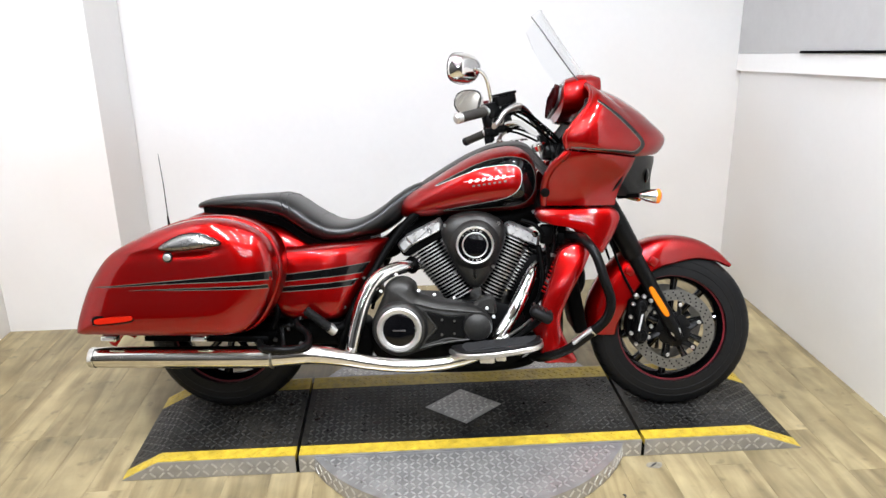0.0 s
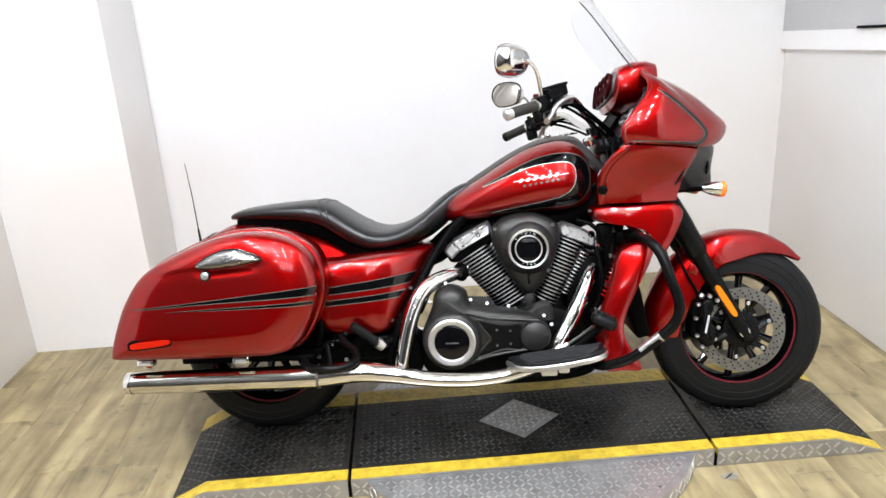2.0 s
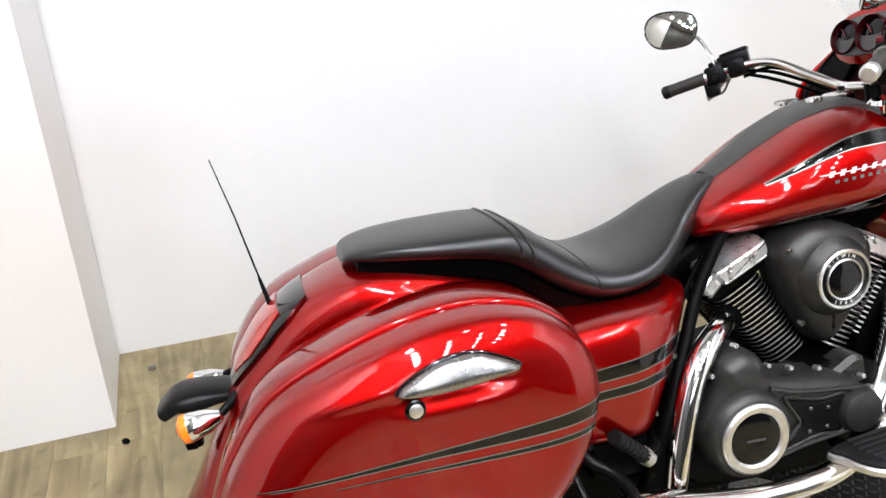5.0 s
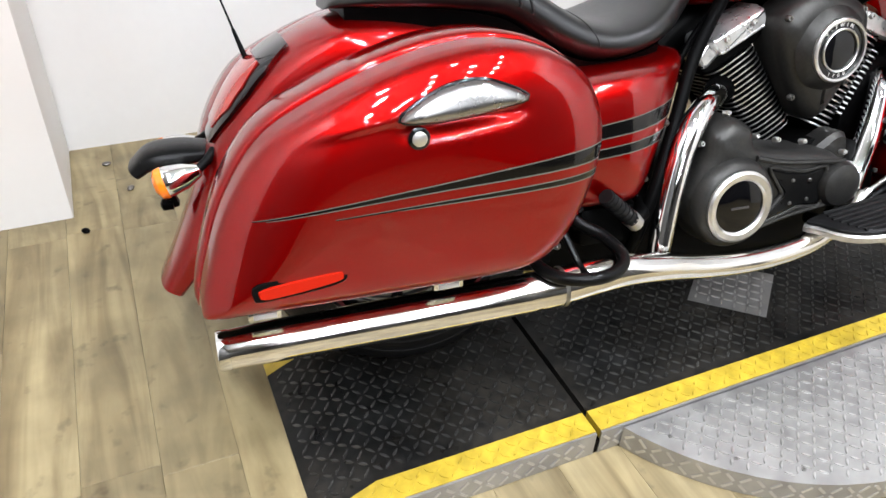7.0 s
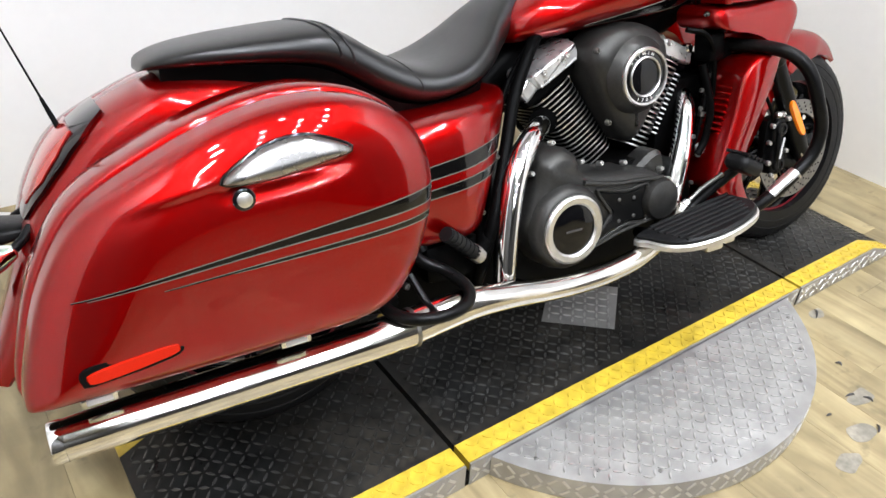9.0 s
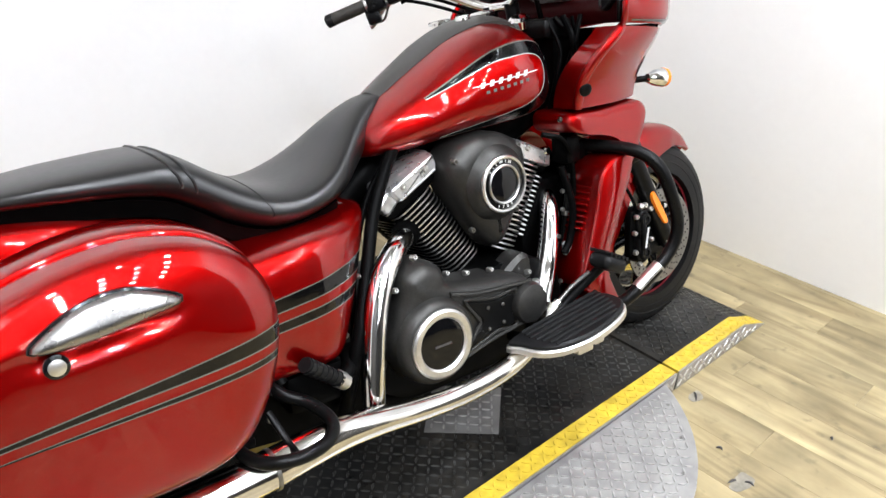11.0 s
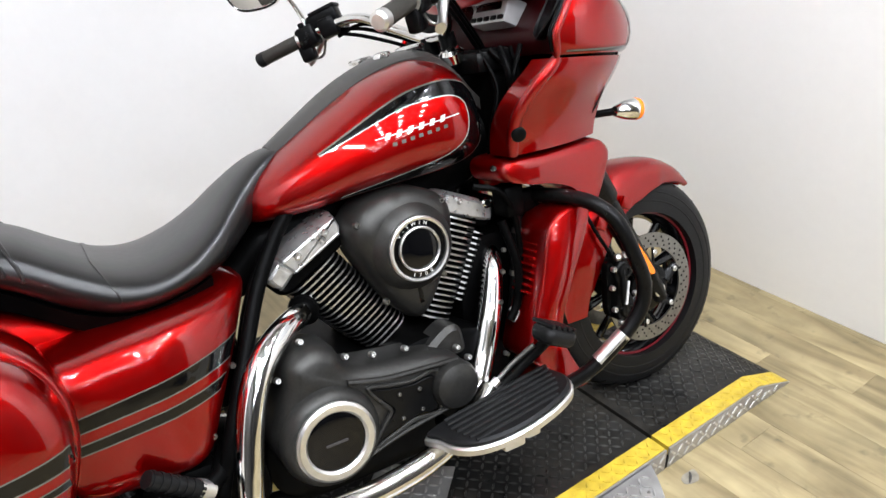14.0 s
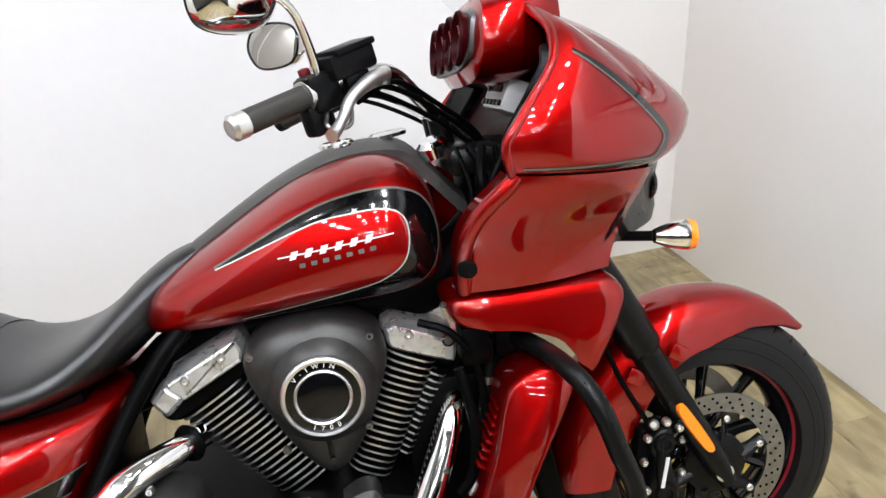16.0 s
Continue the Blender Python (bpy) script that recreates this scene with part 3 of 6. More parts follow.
        stuff(part("disc_holes", holes, FRAME_BLACK, rim))
        carrier = lathe([(0.03, y + s * 0.006), (0.058, y + s * 0.005), (0.064, y + s * 0.002), (0.064, y - s * 0.004), (0.03, y - s * 0.006)], (x, 0, z), seg=40)
        for k in range(6):
            a = 2 * math.pi * k / 6 + 0.3
            part("carrier_arm", tube([(x + q * math.cos(a + d), y, z + q * math.sin(a + d)) for q, d in ((0.055, -0.12), (0.085, 0.0), (0.109, 0.03))], [0.017, 0.012, 0.015], 10, squash=0.3), SATIN_BLACK, rim)
        part("disc_carrier", carrier, SATIN_BLACK, rim)
        for k in range(6):
            a = 2 * math.pi * k / 6 + 0.3
            part("disc_bolt", bolt((x + 0.096 * math.cos(a), y + s * 0.004, z + 0.096 * math.sin(a)), (0, s, 0), 0.0075, 0.006), ALLOY, rim, "bright bolt")
    return rim


FX, FZ = 1.67, 0.298
wheel("front_wheel", FX, FZ, 0.299, 0.130, (-1, 1), "gloss black cast front wheel with red pinstripe").location = (0, 0.010, 0)
wheel("rear_wheel", 0.0, 0.300, 0.306, 0.170, (), "gloss black cast rear wheel with red pinstripe").location = (0, -0.045, 0)


def sweep_u(path, widths, drops, thick=0.006, n=40, k=17, spans=(1.0, 1.0)):
    """A fender: an arched strip with sides, along a side path (x, z)."""
    if path[0][0] > path[-1][0]:
        path, widths, drops, spans = path[::-1], widths[::-1], drops[::-1], spans[::-1]
    sp = np.interp(np.linspace(0, 1, n), np.linspace(0, 1, len(spans)), spans)
    c = curve(path, n)
    w = np.interp(np.linspace(0, 1, n), np.linspace(0, 1, len(widths)), widths)
    d = np.interp(np.linspace(0, 1, n), np.linspace(0, 1, len(drops)), drops)
    rings = []
    for i in range(n):
        t = c[min(i + 1, n - 1)] - c[max(i - 1, 0)]
        t = t / np.linalg.norm(t)
        nx, nz = -t[1], t[0]
        ring_out, ring_in = [], []
        for a in np.linspace(-sp[i], sp[i], k):
            ang = a * math.pi / 2
            y = math.copysign(abs(math.sin(ang)) ** 0.75, a)
            dr = 1 - abs(math.cos(ang)) ** 0.55
            ring_out.append((c[i][0] - nx * d[i] * dr, y * w[i], c[i][1] - nz * d[i] * dr))
            ring_in.append((c[i][0] - nx * (d[i] * dr * 0.995 + thick), y * (w[i] - thick), c[i][1] - nz * (d[i] * dr * 0.995 + thick)))
        rings.append(ring_out + ring_in[::-1])
    return loft(rings)


# front fender, its path from the tail over the wheel to the nose
part("front_fender", sweep_u([(1.352, 0.275), (1.352, 0.36), (1.375, 0.44), (1.43, 0.53), (1.51, 0.603), (1.60, 0.64), (1.68, 0.646), (1.765, 0.630), (1.842, 0.587), (1.897, 0.535)],
                             [0.070, 0.078, 0.084, 0.088, 0.090, 0.088, 0.080, 0.068, 0.045, 0.016], [0.10, 0.125, 0.13, 0.125, 0.115, 0.105, 0.10, 0.075, 0.045, 0.01], n=56), RED, bike, "candy red front fender")

# forks
for s in (-1, 1):
    lo, hi = Vector((1.668, s * 0.098, 0.298)), Vector((1.410, s * 0.098, 0.770))
    d = (hi - lo).normalized()
    at = lambda q: lo + (hi - lo) * q
    leg = part("fork_leg", tube([at(-0.06), at(0.0), at(0.1), at(0.5), at(0.62)], [0.019, 0.024, 0.027, 0.028, 0.028], 18), SATIN_BLACK, bike, "satin black fork leg")
    part("fork_cover", tube([at(0.58), at(0.60), at(0.84), at(1.0)], [0.030, 0.037, 0.039, 0.036], 20), SATIN_BLACK, leg)
    part("axle_cap", lathe([(0.014, -0.004), (0.018, 0.0), (0.018, 0.012), (0.012, 0.014), (0.011, 0.008)], (1.668, s * 0.104, 0.298), (0, s, 0), 20), ALLOY, leg, "bright axle cap")
    o = [(1.575, 0.466), (1.592, 0.454), (1.640, 0.376), (1.642, 0.356), (1.622, 0.366), (1.574, 0.444)]
    part("reflector", slab([(x - 0.004, z) for x, z in o], [(s * 0.116, 0.0), (s * 0.127, 0.0), (s * 0.130, 0.002)], 36), ORANGE_REFL, leg, "orange side reflector")
    cal = part("brake_caliper", slab([(1.528, 0.412), (1.556, 0.418), (1.566, 0.395), (1.556, 0.365), (1.560, 0.330), (1.572, 0.300), (1.562, 0.262), (1.536, 0.250), (1.514, 0.272), (1.516, 0.315), (1.524, 0.345), (1.514, 0.385)],
                                     [(s * 0.062, 0.006), (s * 0.068, 0), (s * 0.112, 0), (s * 0.119, 0.004), (s * 0.122, 0.009)], 48), SATIN_BLACK, bike, "satin black brake caliper")
    for px, pz, pr in ((1.542, 0.388, 0.021), (1.542, 0.284, 0.023)):
        part("piston_boss", lathe([(pr, 0), (pr, 0.010), (pr * 0.85, 0.015), (pr * 0.5, 0.016), (pr * 0.45, 0.012)], (px, s * 0.114, pz), (0, s, 0), 22), SATIN_BLACK, cal)
    part("bridge", tube([(1.536, s * 0.120, 0.405), (1.531, s * 0.126, 0.335), (1.536, s * 0.120, 0.262)], [0.007, 0.009, 0.007], 10, 12), SATIN_BLACK, cal)
    for bx, bz, br in ((1.512, 0.400, 0.008), (1.550, 0.428, 0.009), (1.503, 0.352, 0.0075), (1.506, 0.292, 0.008), (1.524, 0.252, 0.0075), (1.575, 0.412, 0.008), (1.578, 0.318, 0.007)):
        part("caliper_bolt", bolt((bx, s * 0.112, bz), (0, s, 0), br, 0.011), ALLOY, cal, "bright bolt")
    part("bracket", slab([(1.496, 0.405), (1.520, 0.420), (1.585, 0.425), (1.592, 0.405), (1.520, 0.36), (1.500, 0.28), (1.488, 0.30)], [(s * 0.090, 0.0), (s * 0.104, 0.0), (s * 0.108, 0.003)], 40), FRAME_BLACK, cal)
    part("banjo_fitting", lathe([(0.010, 0), (0.010, 0.014), (0.006, 0.018)], (1.524, s * 0.118, 0.428), (-0.4, s * 0.8, 0.4), 12), STEEL, cal)
    part("pad_mark", box((0.007, 0.002, 0.062), Matrix.Translation((1.536, s * 0.1355, 0.335)) @ Matrix.Rotation(radians(12), 4, "Y")), SILVER_PLASTIC, cal)
    part("brake_hose", tube([(1.53, s * 0.10, 0.39), (1.51, s * 0.11, 0.44), (1.47, s * 0.10, 0.52), (1.43, s * 0.09, 0.63), (1.40, s * 0.07, 0.74)], 0.005, 8, 24), FRAME_BLACK, cal)
    for fx, fz in ((1.50, 0.520), (1.585, 0.555)):
        part("fender_bracket", box((0.035, 0.012, 0.03), Matrix.Translation((fx, s * 0.098, fz)) @ Matrix.Rotation(radians(30), 4, "Y"), 0.004), RED, leg, "candy red fender bracket")

# saddlebags
BAG = [(-0.424, 0.352), (-0.404, 0.43), (-0.362, 0.53), (-0.290, 0.622), (-0.172, 0.684), (-0.065, 0.722), (0.022, 0.738), (0.100, 0.737), (0.180, 0.715),
       (0.243, 0.670), (0.275, 0.600), (0.274, 0.520), (0.243, 0.430), (0.195, 0.362), (0.130, 0.331), (0.018, 0.324), (-0.172, 0.323), (-0.330, 0.325), (-0.408, 0.328)]


def saddlebag(s):
    m = (lambda b: b) if s < 0 else mirrored
    mid = curve(BAG, 96, True)
    body = bmesh.new()
    layers = [(-0.17, 0.030), (-0.20, 0.012), (-0.26, 0.002), (-0.330, 0.000), (-0.346, 0.002), (-0.353, 0.006), (-0.355, 0.010), (-0.354, 0.020)]
    slab(BAG, layers, 96, body)
    bag = part("saddlebag", m(body), RED, bike, "candy red hard saddlebag with black and silver stripes")
    # faces that look down are black instead of red
    bag.data.materials.append(PLASTIC)
    for face in bag.data.polygons:
        face.material_index = 1 if face.normal.z < -0.72 else 0
    lid = bmesh.new()
    qs = [1.0, 0.996, 0.988, 0.975, 0.957, 0.933] + [0.90 - 0.025 * k for k in range(30)]
    dome_layers = [(-0.402 - 0.064 * math.sqrt(1 - q ** 5), 0.0115 + 0.003 * (1 - q), q) for q in qs]
    slab(BAG, [(-0.345, 0.019), (-0.361, 0.0185), (-0.363, 0.011), (-0.368, 0.0085), (-0.384, 0.0085)] + dome_layers, 160, lid)
    for v in lid.verts:
        if v.co.y < -0.40:
            u = v.co.x - 0.005
            zc = 0.624 + 0.075 * u
            v.co.y += 0.015 * math.exp(-(u / 0.085) ** 4) * math.exp(-((v.co.z - zc) / 0.014) ** 2)
            dz = v.co.z - (0.640 - 0.16 * (-0.088 - v.co.x))
            if v.co.x < -0.07:
                fade = math.sin(math.pi * min(1.0, max(0.0, (-0.07 - v.co.x) / 0.19)))
                v.co.y -= 0.0045 * fade * math.exp(-(dz / (0.022 if dz > 0 else 0.009)) ** 2)
    door = part("lid", m(lid), RED, bag, sharp=60)
    tr = tree_of(door)
    side = s
    # handle, lock, reflector, stripes, latches
    hx = [(-0.094, 0.634), (-0.066, 0.657), (-0.024, 0.676), (0.015, 0.683), (0.052, 0.679), (0.108, 0.652), (0.065, 0.641), (0.01, 0.633), (-0.045, 0.629)]
    hb = slab(hx, [(-0.452, 0.0), (-0.468, 0.0), (-0.473, 0.0, 0.985), (-0.478, 0.0, 0.94), (-0.482, 0.0, 0.85), (-0.485, 0.0, 0.68), (-0.4868, 0.0, 0.45), (-0.4875, 0.0, 0.2)], 64, bow=lambda x, z: 0.22 * (z - 0.645))
    part("handle_base", m(slab(hx, [(-0.450, -0.004), (-0.4665, -0.0035), (-0.468, -0.001)], 64, bow=lambda x, z: 0.10 * (z - 0.645))), GLOSS_BLACK, bag)
    part("handle", m(hb), SATIN_CHROME, bag, "chrome lid handle", sharp=60)
    part("lock", m(lathe([(0.017, 0.0), (0.017, 0.006), (0.0135, 0.008)], (-0.067, -0.463, 0.606), (0, -1, 0), 24)), GLOSS_BLACK, bag)
    part("lock_barrel", m(lathe([(0.0115, 0.0), (0.0115, 0.010), (0.009, 0.011)], (-0.067, -0.463, 0.606), (0, -1, 0), 24)), ALLOY, bag, "bright key lock")
    rf = [(-0.326, 0.390), (-0.312, 0.401), (-0.210, 0.411), (-0.195, 0.405), (-0.207, 0.393), (-0.308, 0.381)]
    part("reflector_seat", m(slab([(x * 1.0 + (0.006 if x > -0.25 else -0.008), z + (0.008 if z > 0.397 else -0.004)) for x, z in rf], [(-0.415, 0), (-0.459, 0), (-0.462, 0.002)], 40)), PLASTIC, bag)
    part("reflector", m(slab(rf, [(-0.440, 0), (-0.462, 0), (-0.465, 0.002)], 40)), RED_REFL, bag, "red-orange side reflector")
    t = tr if s < 0 else BAGTREE
    for up, lo, ma, lb in (
            ([(-0.32, 0.5045), (-0.066, 0.5265), (0.12, 0.5440), (0.262, 0.5560)], [(-0.32, 0.5035), (-0.066, 0.5185), (0.12, 0.5260), (0.262, 0.5310)], GLOSS_BLACK, "black stripe"),
            ([(-0.32, 0.5055), (-0.066, 0.5285), (0.12, 0.5462), (0.262, 0.5584)], [(-0.32, 0.5045), (-0.066, 0.5265), (0.12, 0.5440), (0.262, 0.5560)], PIN, "silver pinstripe"),
            ([(-0.30, 0.5040), (-0.066, 0.5185), (0.12, 0.5260), (0.262, 0.5310)], [(-0.30, 0.5030), (-0.066, 0.5165), (0.12, 0.5236), (0.262, 0.5284)], PIN, "silver pinstripe"),
            ([(-0.20, 0.4955), (0.0, 0.5030), (0.25, 0.5115)], [(-0.20, 0.4945), (0.0, 0.4985), (0.25, 0.5020)], GLOSS_BLACK, "black stripe"),
            ([(-0.20, 0.4962), (0.0, 0.5048), (0.25, 0.5136)], [(-0.20, 0.4955), (0.0, 0.5030), (0.25, 0.5115)], PIN, "silver pinstripe"),
            ([(-0.10, 0.4970), (0.0, 0.4985), (0.25, 0.5020)], [(-0.10, 0.4960), (0.0, 0.4968), (0.25, 0.5000)], PIN, "silver pinstripe")):
        part("stripe", m(decal(t, up, lo, 60, 3)), ma, bag, lb)
    for x0 in (-0.318, -0.003):
        la = part("latch", m(box((0.055, 0.03, 0.020), Matrix.Translation((x0, -0.372, 0.318)), 0.004)), CHROME, bag, "bright latch under the lid")
        part("latch_plate", m(box((0.038, 0.004, 0.010), Matrix.Translation((x0, -0.389, 0.317)), 0.0015)), SILVER_PLASTIC, la)
    part("bag_rail", m(box((0.44, 0.14, 0.022), Matrix.Translation((0.0, -0.26, 0.308)), 0.006)), FRAME_BLACK, bag)
    return tr


BAGTREE = saddlebag(-1)
saddlebag(1)

# rear fender and tail
part("rear_fender", sweep_u([(0.42, 0.615), (0.30, 0.665), (0.18, 0.705), (0.05, 0.742), (-0.08, 0.745), (-0.18, 0.712), (-0.27, 0.655), (-0.335, 0.575), (-0.385, 0.485), (-0.425, 0.395), (-0.47, 0.30), (-0.505, 0.235)],
                            [0.13, 0.15, 0.165, 0.17, 0.165, 0.155, 0.145, 0.135, 0.13, 0.125, 0.115, 0.085], [0.10, 0.11, 0.11, 0.10, 0.095, 0.09, 0.09, 0.09, 0.085, 0.075, 0.06, 0.04], n=64, k=21), RED, bike, "candy red rear fender").location = (0, 0.040, 0)
tail = part("tail_light", sweep_u([(-0.205, 0.706), (-0.246, 0.682), (-0.290, 0.646), (-0.338, 0.586), (-0.372, 0.526)], [0.153, 0.149, 0.144, 0.137, 0.133], [0.09, 0.09, 0.09, 0.09, 0.087], 0.012, 36, 25, (0.34, 0.54, 0.58, 0.50, 0.30)), GLOSS_BLACK, bike, "gloss black tail light surround")
tail.location = (0, 0.040, 0)
part("lens", sweep_u([(-0.264, 0.675), (-0.304, 0.637), (-0.337, 0.593), (-0.362, 0.550)], [0.147, 0.142, 0.138, 0.134], [0.09, 0.09, 0.09, 0.088], 0.006, 30, 21, (0.34, 0.46, 0.44, 0.22)), RED_LENS, tail, "red tail light lens")
ant = part("antenna", tube([(-0.272, 0.050, 0.655), (-0.290, 0.074, 0.716)], [0.006, 0.0035], 10), FRAME_BLACK, bike, "thin black whip antenna")
part("antenna_whip", tube([(-0.288, 0.072, 0.710), (-0.327, 0.130, 0.845), (-0.368, 0.185, 0.967)], [0.0022, 0.0018, 0.0012], 8), FRAME_BLACK, ant)
plate = part("plate_bracket", sweep_u([(-0.372, 0.506), (-0.430, 0.514), (-0.488, 0.508), (-0.525, 0.478)], [0.052, 0.062, 0.066, 0.060], [0.02, 0.035, 0.035, 0.02], 0.006, 20), SATIN_BLACK, bike, "black number plate hood")
plate.location = (0, 0.045, 0)
part("plate_mount", box((0.012, 0.03, 0.06), Matrix.Translation((-0.455, -0.05, 0.425)) @ Matrix.Rotation(radians(-20), 4, "Y"), 0.003), FRAME_BLACK, plate)
part("plate_screw", lathe([(0.012, 0), (0.012, 0.02), (0.006, 0.024)], (-0.452, -0.055, 0.402), (-1, 0, 0), 12), FRAME_BLACK, plate)


def signal(base, tip, stalk, rad=0.026, name="turn_signal"):
    b, t = Vector(base), Vector(tip)
    ax = (t - b).normalized()
    ln = (t - b).length
    sg = part(name, lathe([(0.004, 0.0), (0.012, 0.004), (0.81 * rad, ln * 0.35), (rad, ln * 0.7), (rad, ln * 0.8)], b, ax, 24), CHROME, bike, "chrome bullet turn signal with amber lens")
    part("lens", lathe([(1.008 * rad, ln * 0.79), (1.04 * rad, ln * 0.82), (0.96 * rad, ln * 0.95), (0.62 * rad, ln * 1.03), (0.004, ln * 1.05)], b, ax, 24), AMBER, sg, "amber lens")
    part("stalk", tube([stalk, (np.array(stalk) + np.array(base)) / 2, b + ax * 0.012], 0.009, 10), PLASTIC, sg)


for s in (-1, 1):
    signal((1.516, s * 0.152, 0.798), (1.592, s * 0.158, 0.793), (1.455, s * 0.085, 0.792))
    signal((-0.388, 0.04 + s * 0.114, 0.482), (-0.472, 0.04 + s * 0.116, 0.463), (-0.36, 0.04 + s * 0.08, 0.51), 0.0295)

# seat
ST = [(-0.122, 0.750, 0.757, 0.05), (-0.11, 0.752, 0.776, 0.09), (-0.06, 0.748, 0.792, 0.125), (0.02, 0.742, 0.802, 0.150), (0.11, 0.733, 0.808, 0.162), (0.17, 0.722, 0.811, 0.166), (0.215, 0.708, 0.809, 0.166),
      (0.26, 0.680, 0.792, 0.170), (0.32, 0.642, 0.752, 0.182), (0.385, 0.620, 0.716, 0.194), (0.45, 0.622, 0.704, 0.198), (0.52, 0.636, 0.722, 0.186), (0.58, 0.655, 0.757, 0.155), (0.63, 0.686, 0.797, 0.118),
      (0.68, 0.730, 0.830, 0.085), (0.72, 0.775, 0.847, 0.062), (0.757, 0.820, 0.853, 0.036)]
SEAT_Y, SEAT_UP, SEAT_DOWN = 0.70, 0.74, 0.95


def seat_mesh():
    st = curve(ST, 72)
    rings = []
    for x, b, t, w in st:
        ring = []
        for a in np.linspace(0, 2 * math.pi, 40, endpoint=False):
            ca, sa = math.cos(a), math.sin(a)
            e = SEAT_UP if sa > 0 else SEAT_DOWN
            y = w * math.copysign(abs(ca) ** SEAT_Y, ca)
            zz = (b + t) / 2 + (t - b) / 2 * math.copysign(abs(sa) ** e, sa)
            ring.append((x, y, zz))
        rings.append(ring)
    return loft(rings)


seat = part("seat", seat_mesh(), LEATHER, bike, "smooth black vinyl two-up seat", sharp=70)


seat.location = (0, 0.025, 0)
pan = [[(x, w * 0.86 * sy, b + dz) for sy, dz in ((-1, 0.012), (-0.92, -0.022), (0.92, -0.022), (1, 0.012))] for x, b, t, w in curve(ST, 48)[3:34]]
part("seat_pan", loft(pan), FRAME_BLACK, seat, "black plastic pan under the seat")


def seat_line(x0, dx, r):
    st = curve(ST, 400)
    i = int(np.argmin(np.abs(st[:, 0] - x0)))
    pts = []
    for a in np.linspace(-0.12, math.pi + 0.12, 30):
        k = min(399, max(0, i + int(dx * (1 - abs(math.sin(a))) * 400)))
        x, b, t, w = st[k]
        ca, sa = math.cos(a), math.sin(a)
        pts.append((x, (w + 0.0005) * math.copysign(abs(ca) ** SEAT_Y, ca), (b + t) / 2 + ((t - b) / 2 + 0.0005) * math.copysign(abs(sa) ** (SEAT_UP if sa > 0 else SEAT_DOWN), sa)))
    return tube(pts, r, 8)


for x0 in (0.205, 0.232):
    part("seam", seat_line(x0, 0.03, 0.0032), LEATHER, seat, "raised black piping")
part("seam", seat_line(0.36, 0.03, 0.0016), LEATHER, seat)

# fuel tank
TK = [(0.655, 0.718, 0.775, 0.070), (0.672, 0.714, 0.795, 0.100), (0.71, 0.714, 0.822, 0.130), (0.77, 0.717, 0.858, 0.155), (0.85, 0.723, 0.908, 0.178), (0.93, 0.728, 0.952, 0.194), (1.01, 0.733, 0.978, 0.203), (1.07, 0.738, 0.983, 0.204),
      (1.115, 0.745, 0.968, 0.193), (1.145, 0.757, 0.935, 0.165), (1.160, 0.775, 0.895, 0.12), (1.166, 0.80, 0.86, 0.06)]


def tank_mesh():
    rings = []
    for x, b, t, w in curve(TK, 64):
        ring = []
        for a in np.linspace(0, 2 * math.pi, 48, endpoint=False):
            ca, sa = math.cos(a), math.sin(a)
            zc = b + (t - b) * 0.42
            zz = zc + ((t - zc) if sa > 0 else (zc - b)) * math.copysign(abs(sa) ** 0.85, sa)
            ring.append((x, w * math.copysign(abs(ca) ** 0.72, ca), zz))
        rings.append(ring)
    return loft(rings)


tank = part("fuel_tank", tank_mesh(), RED, bike, "candy red fuel tank with black and silver side graphic", sharp=80)
tank.location = (0, 0.010, 0)
TT = tree_of(tank)
OUT = [(0.79, 0.834), (0.93, 0.904), (1.01, 0.929), (1.080, 0.933), (1.128, 0.912), (1.148, 0.862), (1.138, 0.804), (1.094, 0.768), (1.00, 0.757), (0.82, 0.744)]
INN = [(0.79, 0.8332), (0.94, 0.891), (1.01, 0.9045), (1.063, 0.907), (1.093, 0.893), (1.100, 0.860), (1.090, 0.822), (1.058, 0.796), (1.00, 0.779), (0.82, 0.7452)]


def offset_line(pts, d):
    p = np.array(pts)
    t = np.gradient(p, axis=0)
    n = np.stack([-t[:, 1], t[:, 0]], 1) / np.linalg.norm(t, axis=1, keepdims=True)
    return p + n * d


for s in (-1, 1):
    part("black_band", decal(TT, OUT, INN, 90, 6, 0.0008, s), GLOSS_BLACK, tank, "gloss black teardrop band")
    part("pinstripe", decal(TT, offset_line(OUT, 0.0028), OUT, 90, 2, 0.0009, s), PIN, tank, "silver pinstripe")
    part("pinstripe", decal(TT, INN, offset_line(INN, -0.0021), 90, 2, 0.0009, s), SILVER_LINE, tank, "silver pinstripe")
    # badge: plain bars in place of the lettering
    for i in range(6):
        x0 = 0.915 + i * 0.0235
        z0 = 0.842 + i * 0.0031
        sx = 0.0110
        part("badge_bar", decal(TT, [(x0, z0 + 0.0125), (x0 + sx, z0 + 0.0142)], [(x0 - 0.004, z0), (x0 + sx - 0.005, z0 + 0.002)], 4, 2, 0.002, s), WHITE_PRINT, tank, "silver badge bar")
    part("badge_line", decal(TT, [(0.893, 0.8475), (1.075, 0.869)], [(0.893, 0.8455), (1.075, 0.867)], 12, 1, 0.0016, s), WHITE_PRINT, tank)
    for i in range(7):
        x0, z0 = 0.925 + i * 0.0185, 0.829 + i * 0.0026
        part("badge_bar", decal(TT, [(x0, z0 + 0.007), (x0 + 0.009, z0 + 0.008)], [(x0, z0), (x0 + 0.009, z0 + 0.001)], 3, 1, 0.0012, s), PIN, tank)
